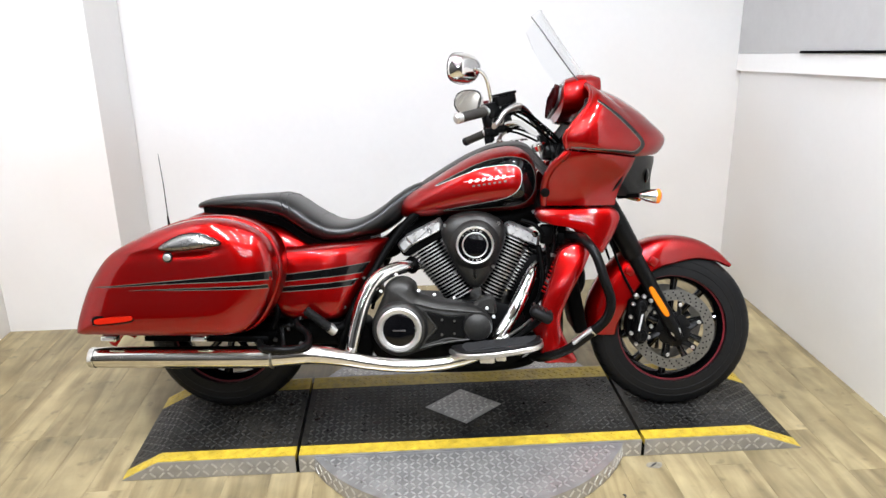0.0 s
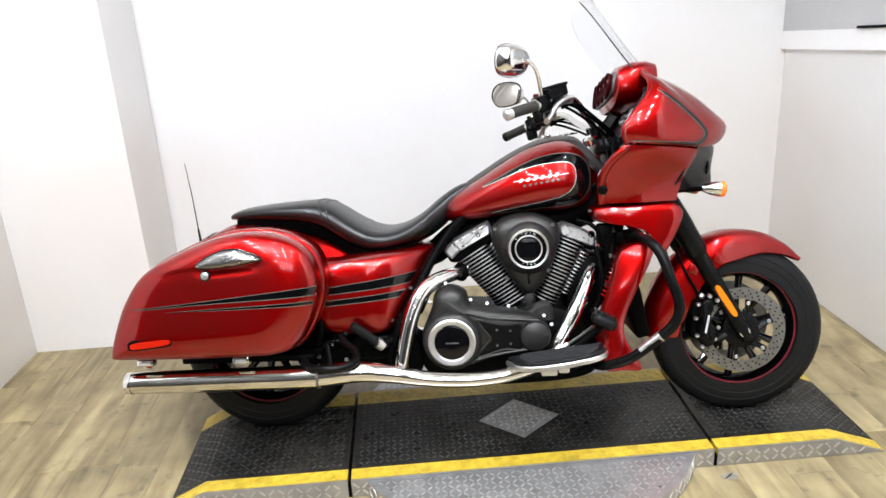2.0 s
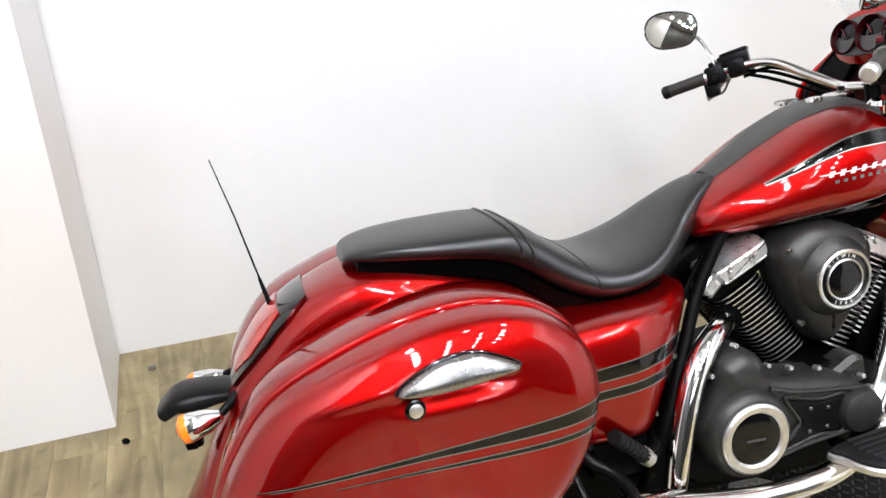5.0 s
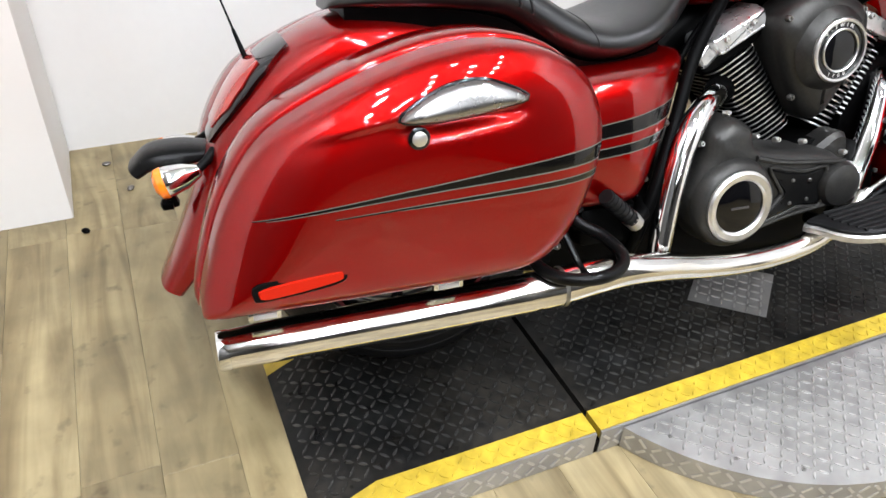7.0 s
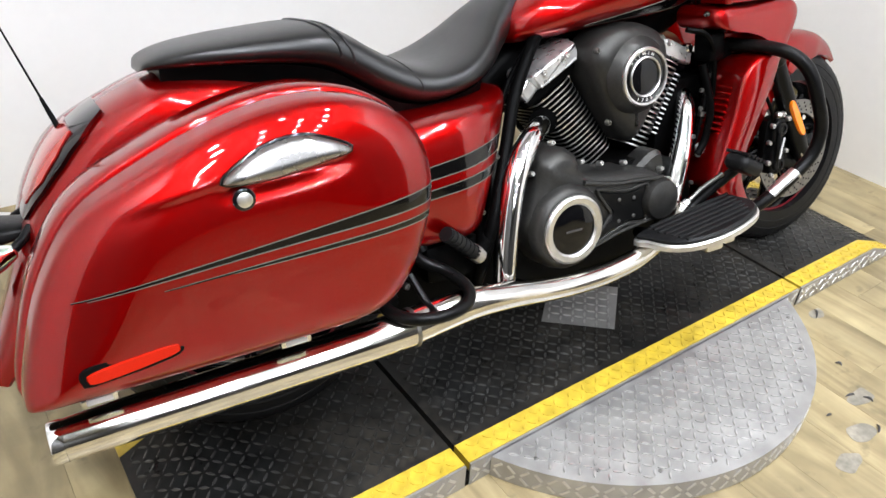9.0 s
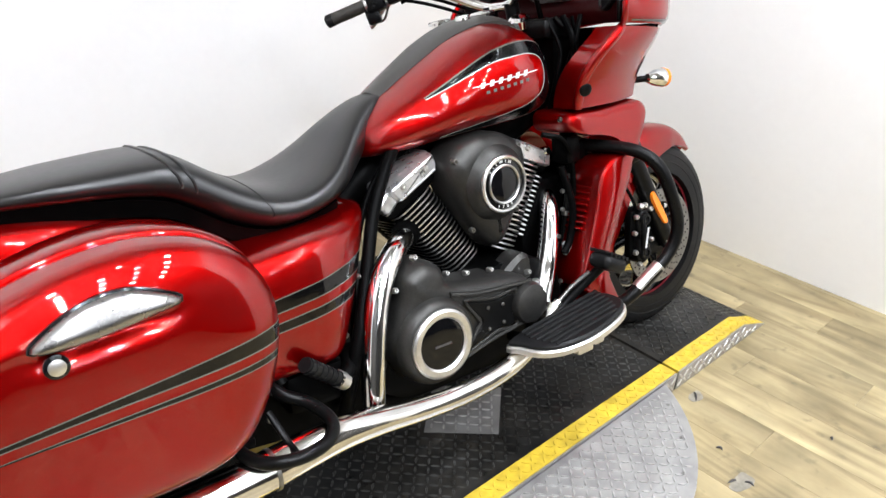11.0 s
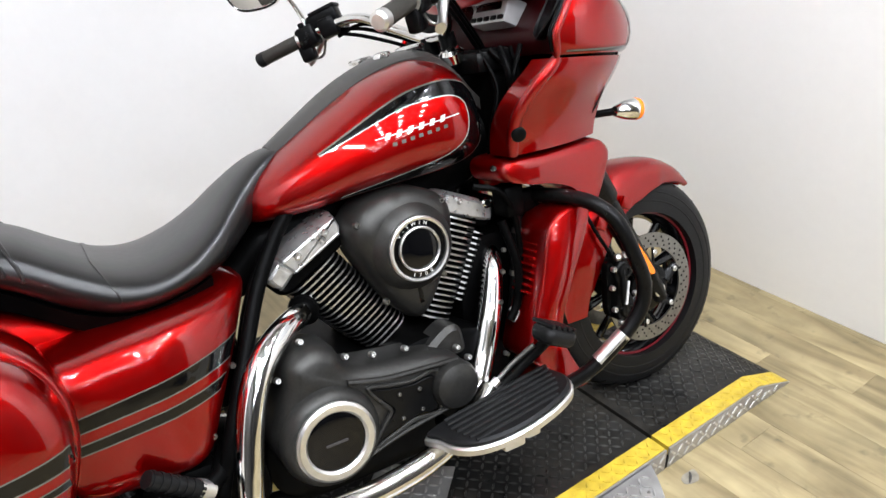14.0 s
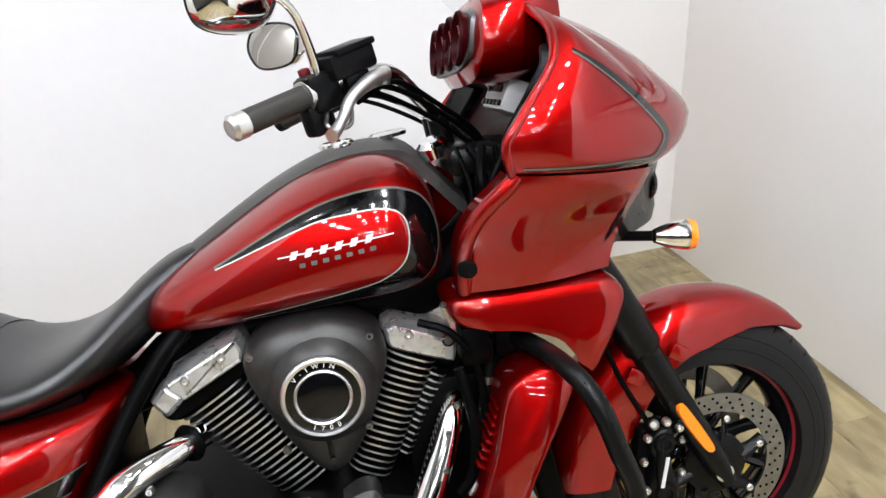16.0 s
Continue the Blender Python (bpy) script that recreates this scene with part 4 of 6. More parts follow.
CON = [(0.735, 0.845), (0.80, 0.886), (0.88, 0.934), (0.95, 0.967), (1.01, 0.986), (1.07, 0.992), (1.12, 0.985), (1.16, 0.950), (1.20, 0.905), (1.235, 0.870)]
rings = []
cw = curve(CON, 40)
for i, (x, z) in enumerate(cw):
    w = np.interp(i / 39, [0, 0.3, 0.6, 0.8, 1], [0.038, 0.060, 0.075, 0.085, 0.07])
    rings.append([(x, w * a, z + 0.009 - 0.016 * abs(a) ** 2.5) for a in np.linspace(-1, 1, 13)] + [(x, w * a * 0.98, z - 0.035) for a in np.linspace(1, -1, 13)])
con = part("tank_console", loft(rings), CONSOLE, bike, "satin black tank console")
con.location = (0, 0.025, 0)
for cx, cy, cz, r in ((1.005, 0.055, 0.992, 0.030), (1.10, 0.0, 1.004, 0.034), (1.02, -0.02, 0.998, 0.020)):
    part("filler_cap", lathe([(r, 0), (r, 0.006), (r * 0.85, 0.010), (r * 0.3, 0.011)], (cx, cy, cz - 0.004), (-0.12, 0, 1), 28), CHROME, con, "chrome cap")

# side covers
SC = [(0.205, 0.600), (0.298, 0.617), (0.378, 0.625), (0.498, 0.633), (0.596, 0.640), (0.604, 0.620), (0.572, 0.560), (0.508, 0.445), (0.458, 0.366), (0.373, 0.358), (0.252, 0.370), (0.200, 0.457)]
for s in (-1, 1):
    bow = lambda x, z: -s * 2.6 * max(0.0, x - 0.385) ** 2
    sc = part("side_cover", slab(SC, [(s * 0.10, 0.0), (s * 0.222, 0.0), (s * 0.236, 0.003, 0.995), (s * 0.247, 0.005, 0.975), (s * 0.256, 0.006, 0.94), (s * 0.263, 0.007, 0.87), (s * 0.268, 0.007, 0.74), (s * 0.271, 0.007, 0.50), (s * 0.272, 0.007, 0.22)], 96, bow=bow), RED, bike, "candy red side cover with black stripes", sharp=60)
    t = tree_of(sc)
    for up, lo, ma in (([(0.20, 0.5165), (0.555, 0.562)], [(0.20, 0.4965), (0.533, 0.529)], GLOSS_BLACK), ([(0.20, 0.519), (0.557, 0.5645)], [(0.20, 0.5165), (0.555, 0.562)], PIN),
                       ([(0.20, 0.4965), (0.533, 0.529)], [(0.20, 0.494), (0.533, 0.5265)], PIN), ([(0.20, 0.4745), (0.518, 0.5045)], [(0.20, 0.4605), (0.500, 0.485)], GLOSS_BLACK),
                       ([(0.20, 0.477), (0.519, 0.507)], [(0.20, 0.4745), (0.518, 0.5045)], PIN), ([(0.20, 0.4605), (0.500, 0.485)], [(0.20, 0.458), (0.500, 0.4825)], PIN)):
        part("stripe", decal(t, up, lo, 40, 4, 0.0008, s), ma, sc)
    for bx, bz in ((0.47, 0.405), (0.535, 0.505)):
        part("cover_bolt", bolt((bx, s * (0.252 - 2.6 * (bx - 0.385) ** 2), bz), (0, s, 0), 0.006, 0.008), STEEL, sc)
    part("frame_tube", tube([(0.72, s * 0.09, 0.735), (0.675, s * 0.115, 0.69), (0.618, s * 0.145, 0.612), (0.562, s * 0.19, 0.513), (0.500, s * 0.235, 0.395), (0.46, s * 0.24, 0.29), (0.46, s * 0.20, 0.22)], 0.0145, 14, 40), FRAME_BLACK, bike, "black frame tube")
    part("frame_tube", tube([(0.72, s * 0.07, 0.715), (0.655, s * 0.09, 0.66), (0.60, s * 0.11, 0.58), (0.55, s * 0.14, 0.46), (0.51, s * 0.18, 0.33)], 0.007, 10, 30), FRAME_BLACK, bike)
part("frame_spine", tube([(0.45, 0.02, 0.57), (0.60, 0.02, 0.60), (0.74, 0.01, 0.685), (1.10, 0, 0.72), (1.28, 0, 0.84), (1.30, 0, 0.98)], [0.045, 0.045, 0.05, 0.055, 0.06, 0.055], 14, 40), FRAME_BLACK, bike, "black frame spine")
part("swingarm", box((0.52, 0.26, 0.06), Matrix.Translation((0.22, 0, 0.30)), 0.02), FRAME_BLACK, bike, "black swingarm")
part("under_seat_box", box((0.30, 0.26, 0.22), Matrix.Translation((0.42, 0, 0.50)), 0.03), FRAME_BLACK, bike, "black battery box")
# ---- engine ----
engine = part("crankcase", slab([(0.56, 0.25), (0.59, 0.37), (0.68, 0.405), (0.80, 0.405), (0.90, 0.42), (1.00, 0.42), (1.10, 0.38), (1.13, 0.27), (1.06, 0.19), (0.80, 0.175), (0.62, 0.185)],
                                [(-0.19, 0.02), (-0.18, 0.0), (0.18, 0.0), (0.19, 0.02)], 56), FRAME_BLACK, bike, "black engine crankcase")
part("front_engine_block", box((0.20, 0.24, 0.34), Matrix.Translation((1.16, 0, 0.42)), 0.03), FRAME_BLACK, bike, "black oil cooler and frame cradle")
part("radiator_core", box((0.05, 0.26, 0.34), Matrix.Translation((1.29, 0, 0.46)) @ Matrix.Rotation(radians(-12), 4, "Y"), 0.01), FRAME_BLACK, bike, "black radiator")
for s in (-1, 1):
    part("down_tube", tube([(1.30, s * 0.05, 0.86), (1.245, s * 0.11, 0.66), (1.205, s * 0.13, 0.42), (1.17, s * 0.13, 0.25), (1.08, s * 0.14, 0.18), (0.70, s * 0.14, 0.165), (0.50, s * 0.16, 0.20)], 0.017, 14, 60), FRAME_BLACK, bike, "black frame down tube")

PC = [(0.566, 0.335), (0.582, 0.390), (0.604, 0.440), (0.618, 0.487), (0.668, 0.508), (0.716, 0.488), (0.735, 0.446), (0.815, 0.428), (0.933, 0.410), (0.982, 0.378), (0.995, 0.335), (0.975, 0.302), (0.913, 0.286), (0.814, 0.270), (0.735, 0.243), (0.665, 0.231), (0.604, 0.257)]
cover = part("clutch_cover", slab(PC, [(-0.15, 0.0), (-0.215, 0.0), (-0.235, 0.004), (-0.250, 0.014), (-0.258, 0.028)], 96), ENGINE_GREY, bike, "charcoal clutch cover with polished ring", sharp=50)
CC = (0.670, -0.255, 0.333)
part("clutch_boss", lathe([(0.099, 0.0), (0.096, 0.012), (0.088, 0.026), (0.080, 0.030)], CC, (0, -1, 0), 56), ENGINE_GREY, cover)
part("polished_ring", lathe([(0.079, 0.028), (0.0785, 0.035), (0.073, 0.039), (0.062, 0.038), (0.0575, 0.033), (0.0575, 0.028)], CC, (0, -1, 0), 64), ALLOY, cover, "polished alloy ring")
part("cover_glass", lathe([(0.0574, 0.028), (0.0574, 0.031), (0.050, 0.0325), (0.02, 0.0335)], CC, (0, -1, 0), 56), DARK_GLASS, cover, "black glossy disc")
part("badge_bar", box((0.044, 0.002, 0.0052), Matrix.Translation((0.670, -0.2893, 0.331)), 0.0008), GAUGE_GREY, cover, "small silver badge bar")
part("round_cover", lathe([(0.052, 0.0), (0.052, 0.012), (0.046, 0.026), (0.030, 0.033), (0.012, 0.035)], (0.943, -0.252, 0.342), (0, -1, 0), 40), ENGINE_GREY, cover)
part("recess", slab([(0.762, 0.392), (0.800, 0.384), (0.850, 0.376), (0.898, 0.378), (0.889, 0.345), (0.895, 0.306), (0.845, 0.308), (0.800, 0.296), (0.757, 0.286), (0.790, 0.320), (0.803, 0.337), (0.790, 0.356)],
                    [(-0.245, 0.0), (-0.262, 0.0), (-0.2645, 0.002)], 72), SATIN_BLACK, cover, "dark recessed panel")
part("recess_ridge", tube([(x, -0.2615, z) for x, z in curve([(0.756, 0.400), (0.800, 0.391), (0.850, 0.383), (0.905, 0.386), (0.897, 0.345), (0.903, 0.298), (0.845, 0.300), (0.800, 0.288), (0.750, 0.276), (0.783, 0.320), (0.796, 0.337), (0.783, 0.358)], 72, True)], 0.0045, 8, closed=True), ENGINE_GREY, cover)
for bx, bz in ((0.818, 0.366), (0.862, 0.362), (0.818, 0.314), (0.862, 0.318)):
    part("panel_bolt", bolt((bx, -0.263, bz), (0, -1, 0), 0.0045, 0.005), STEEL, cover)
part("rib", tube([(0.72, -0.260, 0.425), (0.80, -0.262, 0.407), (0.90, -0.262, 0.398), (0.955, -0.258, 0.392)], 0.006, 8, 20), ENGINE_GREY, cover)
part("rib", tube([(0.735, -0.258, 0.262), (0.82, -0.262, 0.284), (0.92, -0.262, 0.297)], 0.005, 8, 20), ENGINE_GREY, cover)
for bx, bz in ((0.655, 0.519), (0.735, 0.462), (0.79, 0.448), (0.86, 0.437), (0.600, 0.460), (0.976, 0.40), (1.0, 0.37)):
    part("case_bolt", bolt((bx, -0.222, bz), (0, -1, 0.25), 0.0065, 0.016), ALLOY, cover, "bright case bolt")
part("sensor_housing", slab([(0.915, 0.398), (0.945, 0.425), (0.975, 0.440), (1.000, 0.436), (1.010, 0.405), (1.005, 0.375), (0.95, 0.375)], [(-0.15, 0.0), (-0.200, 0.0), (-0.212, 0.010)], 40), ENGINE_GREY, bike, "charcoal engine housing")


def cylinder(name, low, high, turn, width, count, depth, label, gap=None):
    """A finned barrel between two side points; fins lie across it."""
    lo, hi = Vector((low[0], 0, low[1])), Vector((high[0], 0, high[1]))
    ax = (hi - lo).normalized()
    across = Vector((math.cos(turn), 0, math.sin(turn)))
    rot = Matrix((across, Vector((0, 1, 0)), across.cross(Vector((0, 1, 0))))).transposed().to_4x4()
    mid = (lo + hi) / 2
    barrel = part(name, box((width * 0.72, depth * 1.7, (hi - lo).length * 1.08), Matrix.Translation(mid) @ rot, 0.02), FRAME_BLACK, bike, label)
    for i in range(count):
        q = (i + 0.5) / count
        c = lo + (hi - lo) * q
        w = width * (1.0 - 0.16 * (1 - q))
        o = curve([(-w / 2, -depth * 0.55), (-w / 2 + 0.012, -depth * 0.93), (0, -depth), (w / 2 - 0.012, -depth * 0.93), (w / 2, -depth * 0.55), (w / 2, depth * 0.5), (0, depth * 0.8), (-w / 2, depth * 0.5)], 36, True)
        bm = loft([[Matrix.Translation(c) @ rot @ Vector((x, y, h)) for x, y in o] for h in (-0.0019, -0.0012, 0.0012, 0.0019)])
        bm.faces.ensure_lookup_table()
        zax = rot.to_3x3() @ Vector((0, 0, 1))
        bm.normal_update()
        for f in bm.faces:
            f.material_index = 1 if abs(f.normal.dot(zax)) < 0.5 and f.calc_center_median().y < 0 else 0
        part("fin", bm, FRAME_BLACK, barrel, second=ALLOY)
    return barrel


cylinder("rear_cylinder", (0.887, 0.424), (0.742, 0.610), radians(30.5), 0.132, 18, 0.118, "black finned rear cylinder with machined fin edges")
cylinder("front_cylinder", (0.990, 0.430), (1.088, 0.642), radians(-25), 0.105, 18, 0.135, "black finned front cylinder with machined fin edges")
cylinder("oil_cooler", (1.055, 0.452), (1.130, 0.600), radians(-28), 0.055, 13, 0.125, "black finned side of the front cylinder")


def head(name, pts, y, label):
    """A polished cover of two steps with a raised rib and two bolts, on one end of a cylinder."""
    h = part(name, slab(pts, [(0.12, 0.004), (0.11, 0.0), (y + 0.030, 0.0), (y + 0.022, 0.0035), (y + 0.012, 0.0045), (y + 0.004, 0.007), (y, 0.011)], 64), CAST, bike, label, sharp=24)
    return h


rk = head("rear_rocker_cover", [(0.676, 0.640), (0.679, 0.654), (0.690, 0.660), (0.790, 0.711), (0.803, 0.712), (0.814, 0.692), (0.812, 0.672), (0.800, 0.664), (0.712, 0.615), (0.696, 0.618)], -0.128, "polished alloy rear rocker cover")
for bx, bz in ((0.712, 0.652), (0.775, 0.684)):
    part("cover_bolt", bolt((bx, -0.124, bz), (0, -1, 0), 0.008, 0.010), ALLOY, rk)
part("cover_rib", tube([(0.704, -0.124, 0.622), (0.804, -0.124, 0.675)], 0.0045, 10), CAST, rk)
part("rear_head", slab([(0.660, 0.590), (0.680, 0.634), (0.740, 0.655), (0.812, 0.685), (0.815, 0.645), (0.760, 0.610), (0.690, 0.575)], [(0.10, 0.0), (-0.100, 0.0), (-0.110, 0.008)], 48), FRAME_BLACK, bike, "black rear cylinder head")
trim = part("head_trim", slab([(0.648, 0.614), (0.652, 0.626), (0.673, 0.646), (0.684, 0.640), (0.704, 0.622), (0.700, 0.610), (0.676, 0.588), (0.664, 0.592)], [(-0.07, 0.0), (-0.105, 0.0), (-0.116, 0.004), (-0.120, 0.010)], 48), CAST, bike, "polished head end trim", sharp=24)
fk = head("front_rocker_cover", [(1.042, 0.690), (1.052, 0.699), (1.074, 0.699), (1.158, 0.660), (1.170, 0.646), (1.166, 0.618), (1.150, 0.613), (1.064, 0.645), (1.044, 0.662)], -0.132, "polished alloy front rocker cover")
part("cover_bolt", lathe([(0.012, 0), (0.012, 0.018), (0.008, 0.022)], (1.152, -0.115, 0.655), (0, -1, 0.2), 16), CHROME, fk)
part("cover_bolt", bolt((1.085, -0.129, 0.678), (0, -1, 0), 0.008, 0.010), ALLOY, fk)
part("front_head", slab([(1.03, 0.64), (1.04, 0.685), (1.10, 0.665), (1.165, 0.635), (1.155, 0.600), (1.10, 0.625)], [(0.11, 0.0), (-0.108, 0.0), (-0.116, 0.008)], 48), FRAME_BLACK, bike, "black front cylinder head")

AIR = [(0.815, 0.690), (0.845, 0.722), (0.890, 0.738), (0.940, 0.742), (0.995, 0.728), (1.035, 0.700), (1.045, 0.655), (1.030, 0.600), (1.000, 0.530), (0.965, 0.478), (0.935, 0.462), (0.905, 0.478), (0.868, 0.528), (0.835, 0.592), (0.812, 0.650)]
air = part("air_cleaner", slab(AIR, [(-0.08, 0.0), (-0.142, 0.0), (-0.161, 0.004), (-0.176, 0.014), (-0.186, 0.030), (-0.189, 0.044)], 96), ENGINE_GREY, bike, "charcoal teardrop air cleaner cover", sharp=50)
AC = (0.934, -0.185, 0.624)
part("ring_boss", lathe([(0.090, 0.0), (0.083, 0.010), (0.074, 0.020), (0.069, 0.024)], AC, (0, -1, 0), 56), ENGINE_GREY, air)
part("outer_ring", lathe([(0.0675, 0.022), (0.067, 0.030), (0.064, 0.033), (0.0595, 0.032), (0.059, 0.022)], AC, (0, -1, 0), 64), ALLOY, air, "polished outer ring")
part("dial_face", lathe([(0.0595, 0.022), (0.0592, 0.027), (0.047, 0.0275), (0.0465, 0.022)], AC, (0, -1, 0), 56), GLOSS_BLACK, air)
part("inner_ring", lathe([(0.0465, 0.022), (0.0462, 0.031), (0.044, 0.033), (0.0415, 0.031), (0.041, 0.022)], AC, (0, -1, 0), 64), ALLOY, air, "polished inner ring")
part("cover_glass", lathe([(0.0412, 0.022), (0.041, 0.027), (0.028, 0.029), (0.01, 0.0295)], AC, (0, -1, 0), 48), DARK_GLASS, air, "black glossy centre")
def lettering(body, size, m, material, parent, depth=0.0006):
    c = bpy.data.curves.new("lettering", "FONT")
    c.body, c.size, c.extrude, c.align_x, c.align_y = body, size, depth, "CENTER", "CENTER"
    ob = new("lettering", c)
    ob.matrix_basis = m
    ob.parent = parent
    c.materials.append(material)
    return ob


for a_deg, ch in ((140, "V"), (126, "-"), (113, "T"), (97, "W"), (82, "I"), (68, "N")):
    a = radians(a_deg)
    p = Vector((AC[0] + 0.0530 * math.cos(a), AC[1] - 0.0282, AC[2] + 0.0530 * math.sin(a)))
    lettering(ch, 0.0112, Matrix.Translation(p) @ Matrix.Rotation(math.pi / 2 - a, 4, "Y") @ Matrix.Rotation(math.pi / 2, 4, "X"), WHITE_PRINT, air)
for k, ch in enumerate("1700"):
    a = radians(-112 + 14.5 * k)
    p = Vector((AC[0] + 0.0530 * math.cos(a), AC[1] - 0.0282, AC[2] + 0.0530 * math.sin(a)))
    lettering(ch, 0.0112, Matrix.Translation(p) @ Matrix.Rotation(-(a + math.pi / 2), 4, "Y") @ Matrix.Rotation(math.pi / 2, 4, "X"), WHITE_PRINT, air)
for bx, bz in ((0.826, 0.692), (0.862, 0.523), (1.018, 0.700), (1.000, 0.545)):
    part("cover_bolt", bolt((bx, -0.166, bz), (0, -1, 0), 0.0072, 0.012), STEEL, air)

# ---- exhaust ----
muf = part("muffler", tube([(-0.398, -0.345, 0.243), (-0.33, -0.344, 0.244), (-0.10, -0.342, 0.245), (0.15, -0.34, 0.247), (0.235, -0.338, 0.248)], [0.034, 0.0365, 0.0385, 0.0385, 0.0385], 28), CHROME_WORN, bike, "long chrome muffler")
part("muffler_tip", lathe([(0.026, 0.012), (0.034, 0.0), (0.0355, 0.004), (0.036, 0.02)], (-0.402, -0.345, 0.243), (1, 0, 0.004), 28, full=False), CHROME, muf)
part("muffler_bore", lathe([(0.026, 0.0), (0.02, 0.03)], (-0.392, -0.345, 0.243), (1, 0, 0), 24), FRAME_BLACK, muf)
part("clamp_ring", lathe([(0.040, -0.004), (0.0402, 0.0), (0.040, 0.004)], (0.236, -0.338, 0.248), (1, 0, 0.01), 28), STEEL, muf)
part("collector", tube([(0.225, -0.337, 0.248), (0.36, -0.333, 0.257), (0.46, -0.325, 0.246), (0.56, -0.315, 0.226), (0.66, -0.310, 0.214), (0.76, -0.305, 0.214), (0.86, -0.295, 0.226), (0.96, -0.27, 0.252), (1.03, -0.25, 0.30)],
                        [0.038, 0.036, 0.032, 0.027, 0.024, 0.024, 0.024, 0.023, 0.021], 24, 60), CHROME_WORN, bike, "chrome exhaust collector pipe")
rp = part("rear_exhaust_pipe", tube([(0.725, -0.105, 0.545), (0.688, -0.147, 0.543), (0.628, -0.193, 0.530), (0.580, -0.222, 0.498), (0.543, -0.240, 0.437), (0.517, -0.254, 0.350), (0.496, -0.268, 0.250)],
                                     [0.020, 0.024, 0.026, 0.027, 0.027, 0.026, 0.024], 22, 50), CHROME, bike, "chrome rear exhaust heat shield")
part("cooling_flange", lathe([(0.030, 0), (0.033, 0.006), (0.030, 0.012)], (0.706, -0.128, 0.545), (-0.6, -0.8, 0.0), 20), FRAME_BLACK, rp)
part("front_exhaust_pipe", tube([(1.172, -0.075, 0.548), (1.147, -0.132, 0.526), (1.102, -0.172, 0.436), (1.050, -0.202, 0.346), (0.998, -0.230, 0.276), (0.950, -0.252, 0.240)],
                                      [0.020, 0.025, 0.027, 0.027, 0.026, 0.022], 22, 44), CHROME, bike, "chrome front exhaust heat shield")
part("muffler", tube([(-0.398, 0.345, 0.243), (-0.33, 0.344, 0.244), (0.15, 0.34, 0.247), (0.40, 0.30, 0.25), (0.60, 0.24, 0.24)], [0.034, 0.0365, 0.0385, 0.036, 0.025], 24, 40), CHROME_WORN, bike, "long chrome muffler")

# passenger guard loop and pegs
loop = part("guard_loop", tube([(0.215, -0.24, 0.31), (0.19, -0.32, 0.30), (0.215, -0.375, 0.288), (0.275, -0.40, 0.286), (0.335, -0.385, 0.288), (0.362, -0.345, 0.300), (0.345, -0.29, 0.322), (0.305, -0.26, 0.345), (0.30, -0.22, 0.37)], 0.0125, 14, 60), SATIN_BLACK, bike, "satin black rear guard bar")
part("loop_strut", tube([(0.315, -0.25, 0.36), (0.30, -0.23, 0.42), (0.285, -0.20, 0.47)], 0.012, 10), SATIN_BLACK, loop)
part("loop_brace", tube([(0.27, -0.395, 0.285), (0.275, -0.345, 0.285), (0.26, -0.30, 0.34)], 0.007, 8, 12), SATIN_BLACK, loop)
peg = part("passenger_peg", tube([(0.345, -0.300, 0.405), (0.425, -0.270, 0.335)], 0.0155, 16), RUBBER, bike, "black ribbed passenger footpeg")
for k in range(7):
    q = k / 6
    part("peg_rib", tube([(0.348 + 0.07 * q, -0.299 + 0.026 * q, 0.402 - 0.061 * q), (0.353 + 0.07 * q, -0.297 + 0.026 * q, 0.3975 - 0.061 * q)], 0.0172, 14), RUBBER, peg)
part("peg_clamp", tube([(0.418, -0.272, 0.341), (0.440, -0.263, 0.322)], 0.018, 12), ALLOY, peg, "bright peg clamp")
part("peg_arm", tube([(0.432, -0.265, 0.328), (0.46, -0.25, 0.335), (0.49, -0.20, 0.36)], 0.016, 12), FRAME_BLACK, peg)
part("shift_linkage_box", box((0.14, 0.08, 0.09), Matrix.Translation((0.40, -0.19, 0.31)), 0.02), FRAME_BLACK, bike, "black rear engine mount")
part("master_cylinder_rear", lathe([(0.02, 0), (0.02, 0.06), (0.012, 0.07)], (0.27, -0.21, 0.33), (0.2, 0, 1), 16), FRAME_BLACK, bike, "black rear brake fitting")
part("brake_tube", tube([(0.22, -0.24, 0.45), (0.235, -0.255, 0.39), (0.215, -0.25, 0.33)], 0.011, 10, 16), FRAME_BLACK, bike)

# made-up black slab, added to keep the space behind the guard loop dark
part("lower_frame_cover", slab([(0.13, 0.335), (0.30, 0.345), (0.47, 0.36), (0.55, 0.33), (0.56, 0.22), (0.48, 0.185), (0.30, 0.20), (0.14, 0.235)], [(-0.06, 0.0), (-0.17, 0.0), (-0.185, 0.008)], 48), FRAME_BLACK, bike, "added black filler behind the guard loop")
for bx, bz, br in ((0.205, 0.275, 0.009), (0.255, 0.315, 0.007), (0.30, 0.262, 0.008), (0.385, 0.325, 0.007), (0.44, 0.29, 0.008)):
    part("frame_bolt", bolt((bx, -0.184, bz), (0, -1, 0.2), br, 0.012), STEEL, bike, "bright frame bolt")
part("fluid_hose", tube([(0.205, -0.20, 0.30), (0.25, -0.225, 0.335), (0.31, -0.215, 0.33), (0.36, -0.20, 0.28), (0.43, -0.20, 0.27)], 0.0065, 8, 28), SATIN_BLACK, bike, "thin black hose")

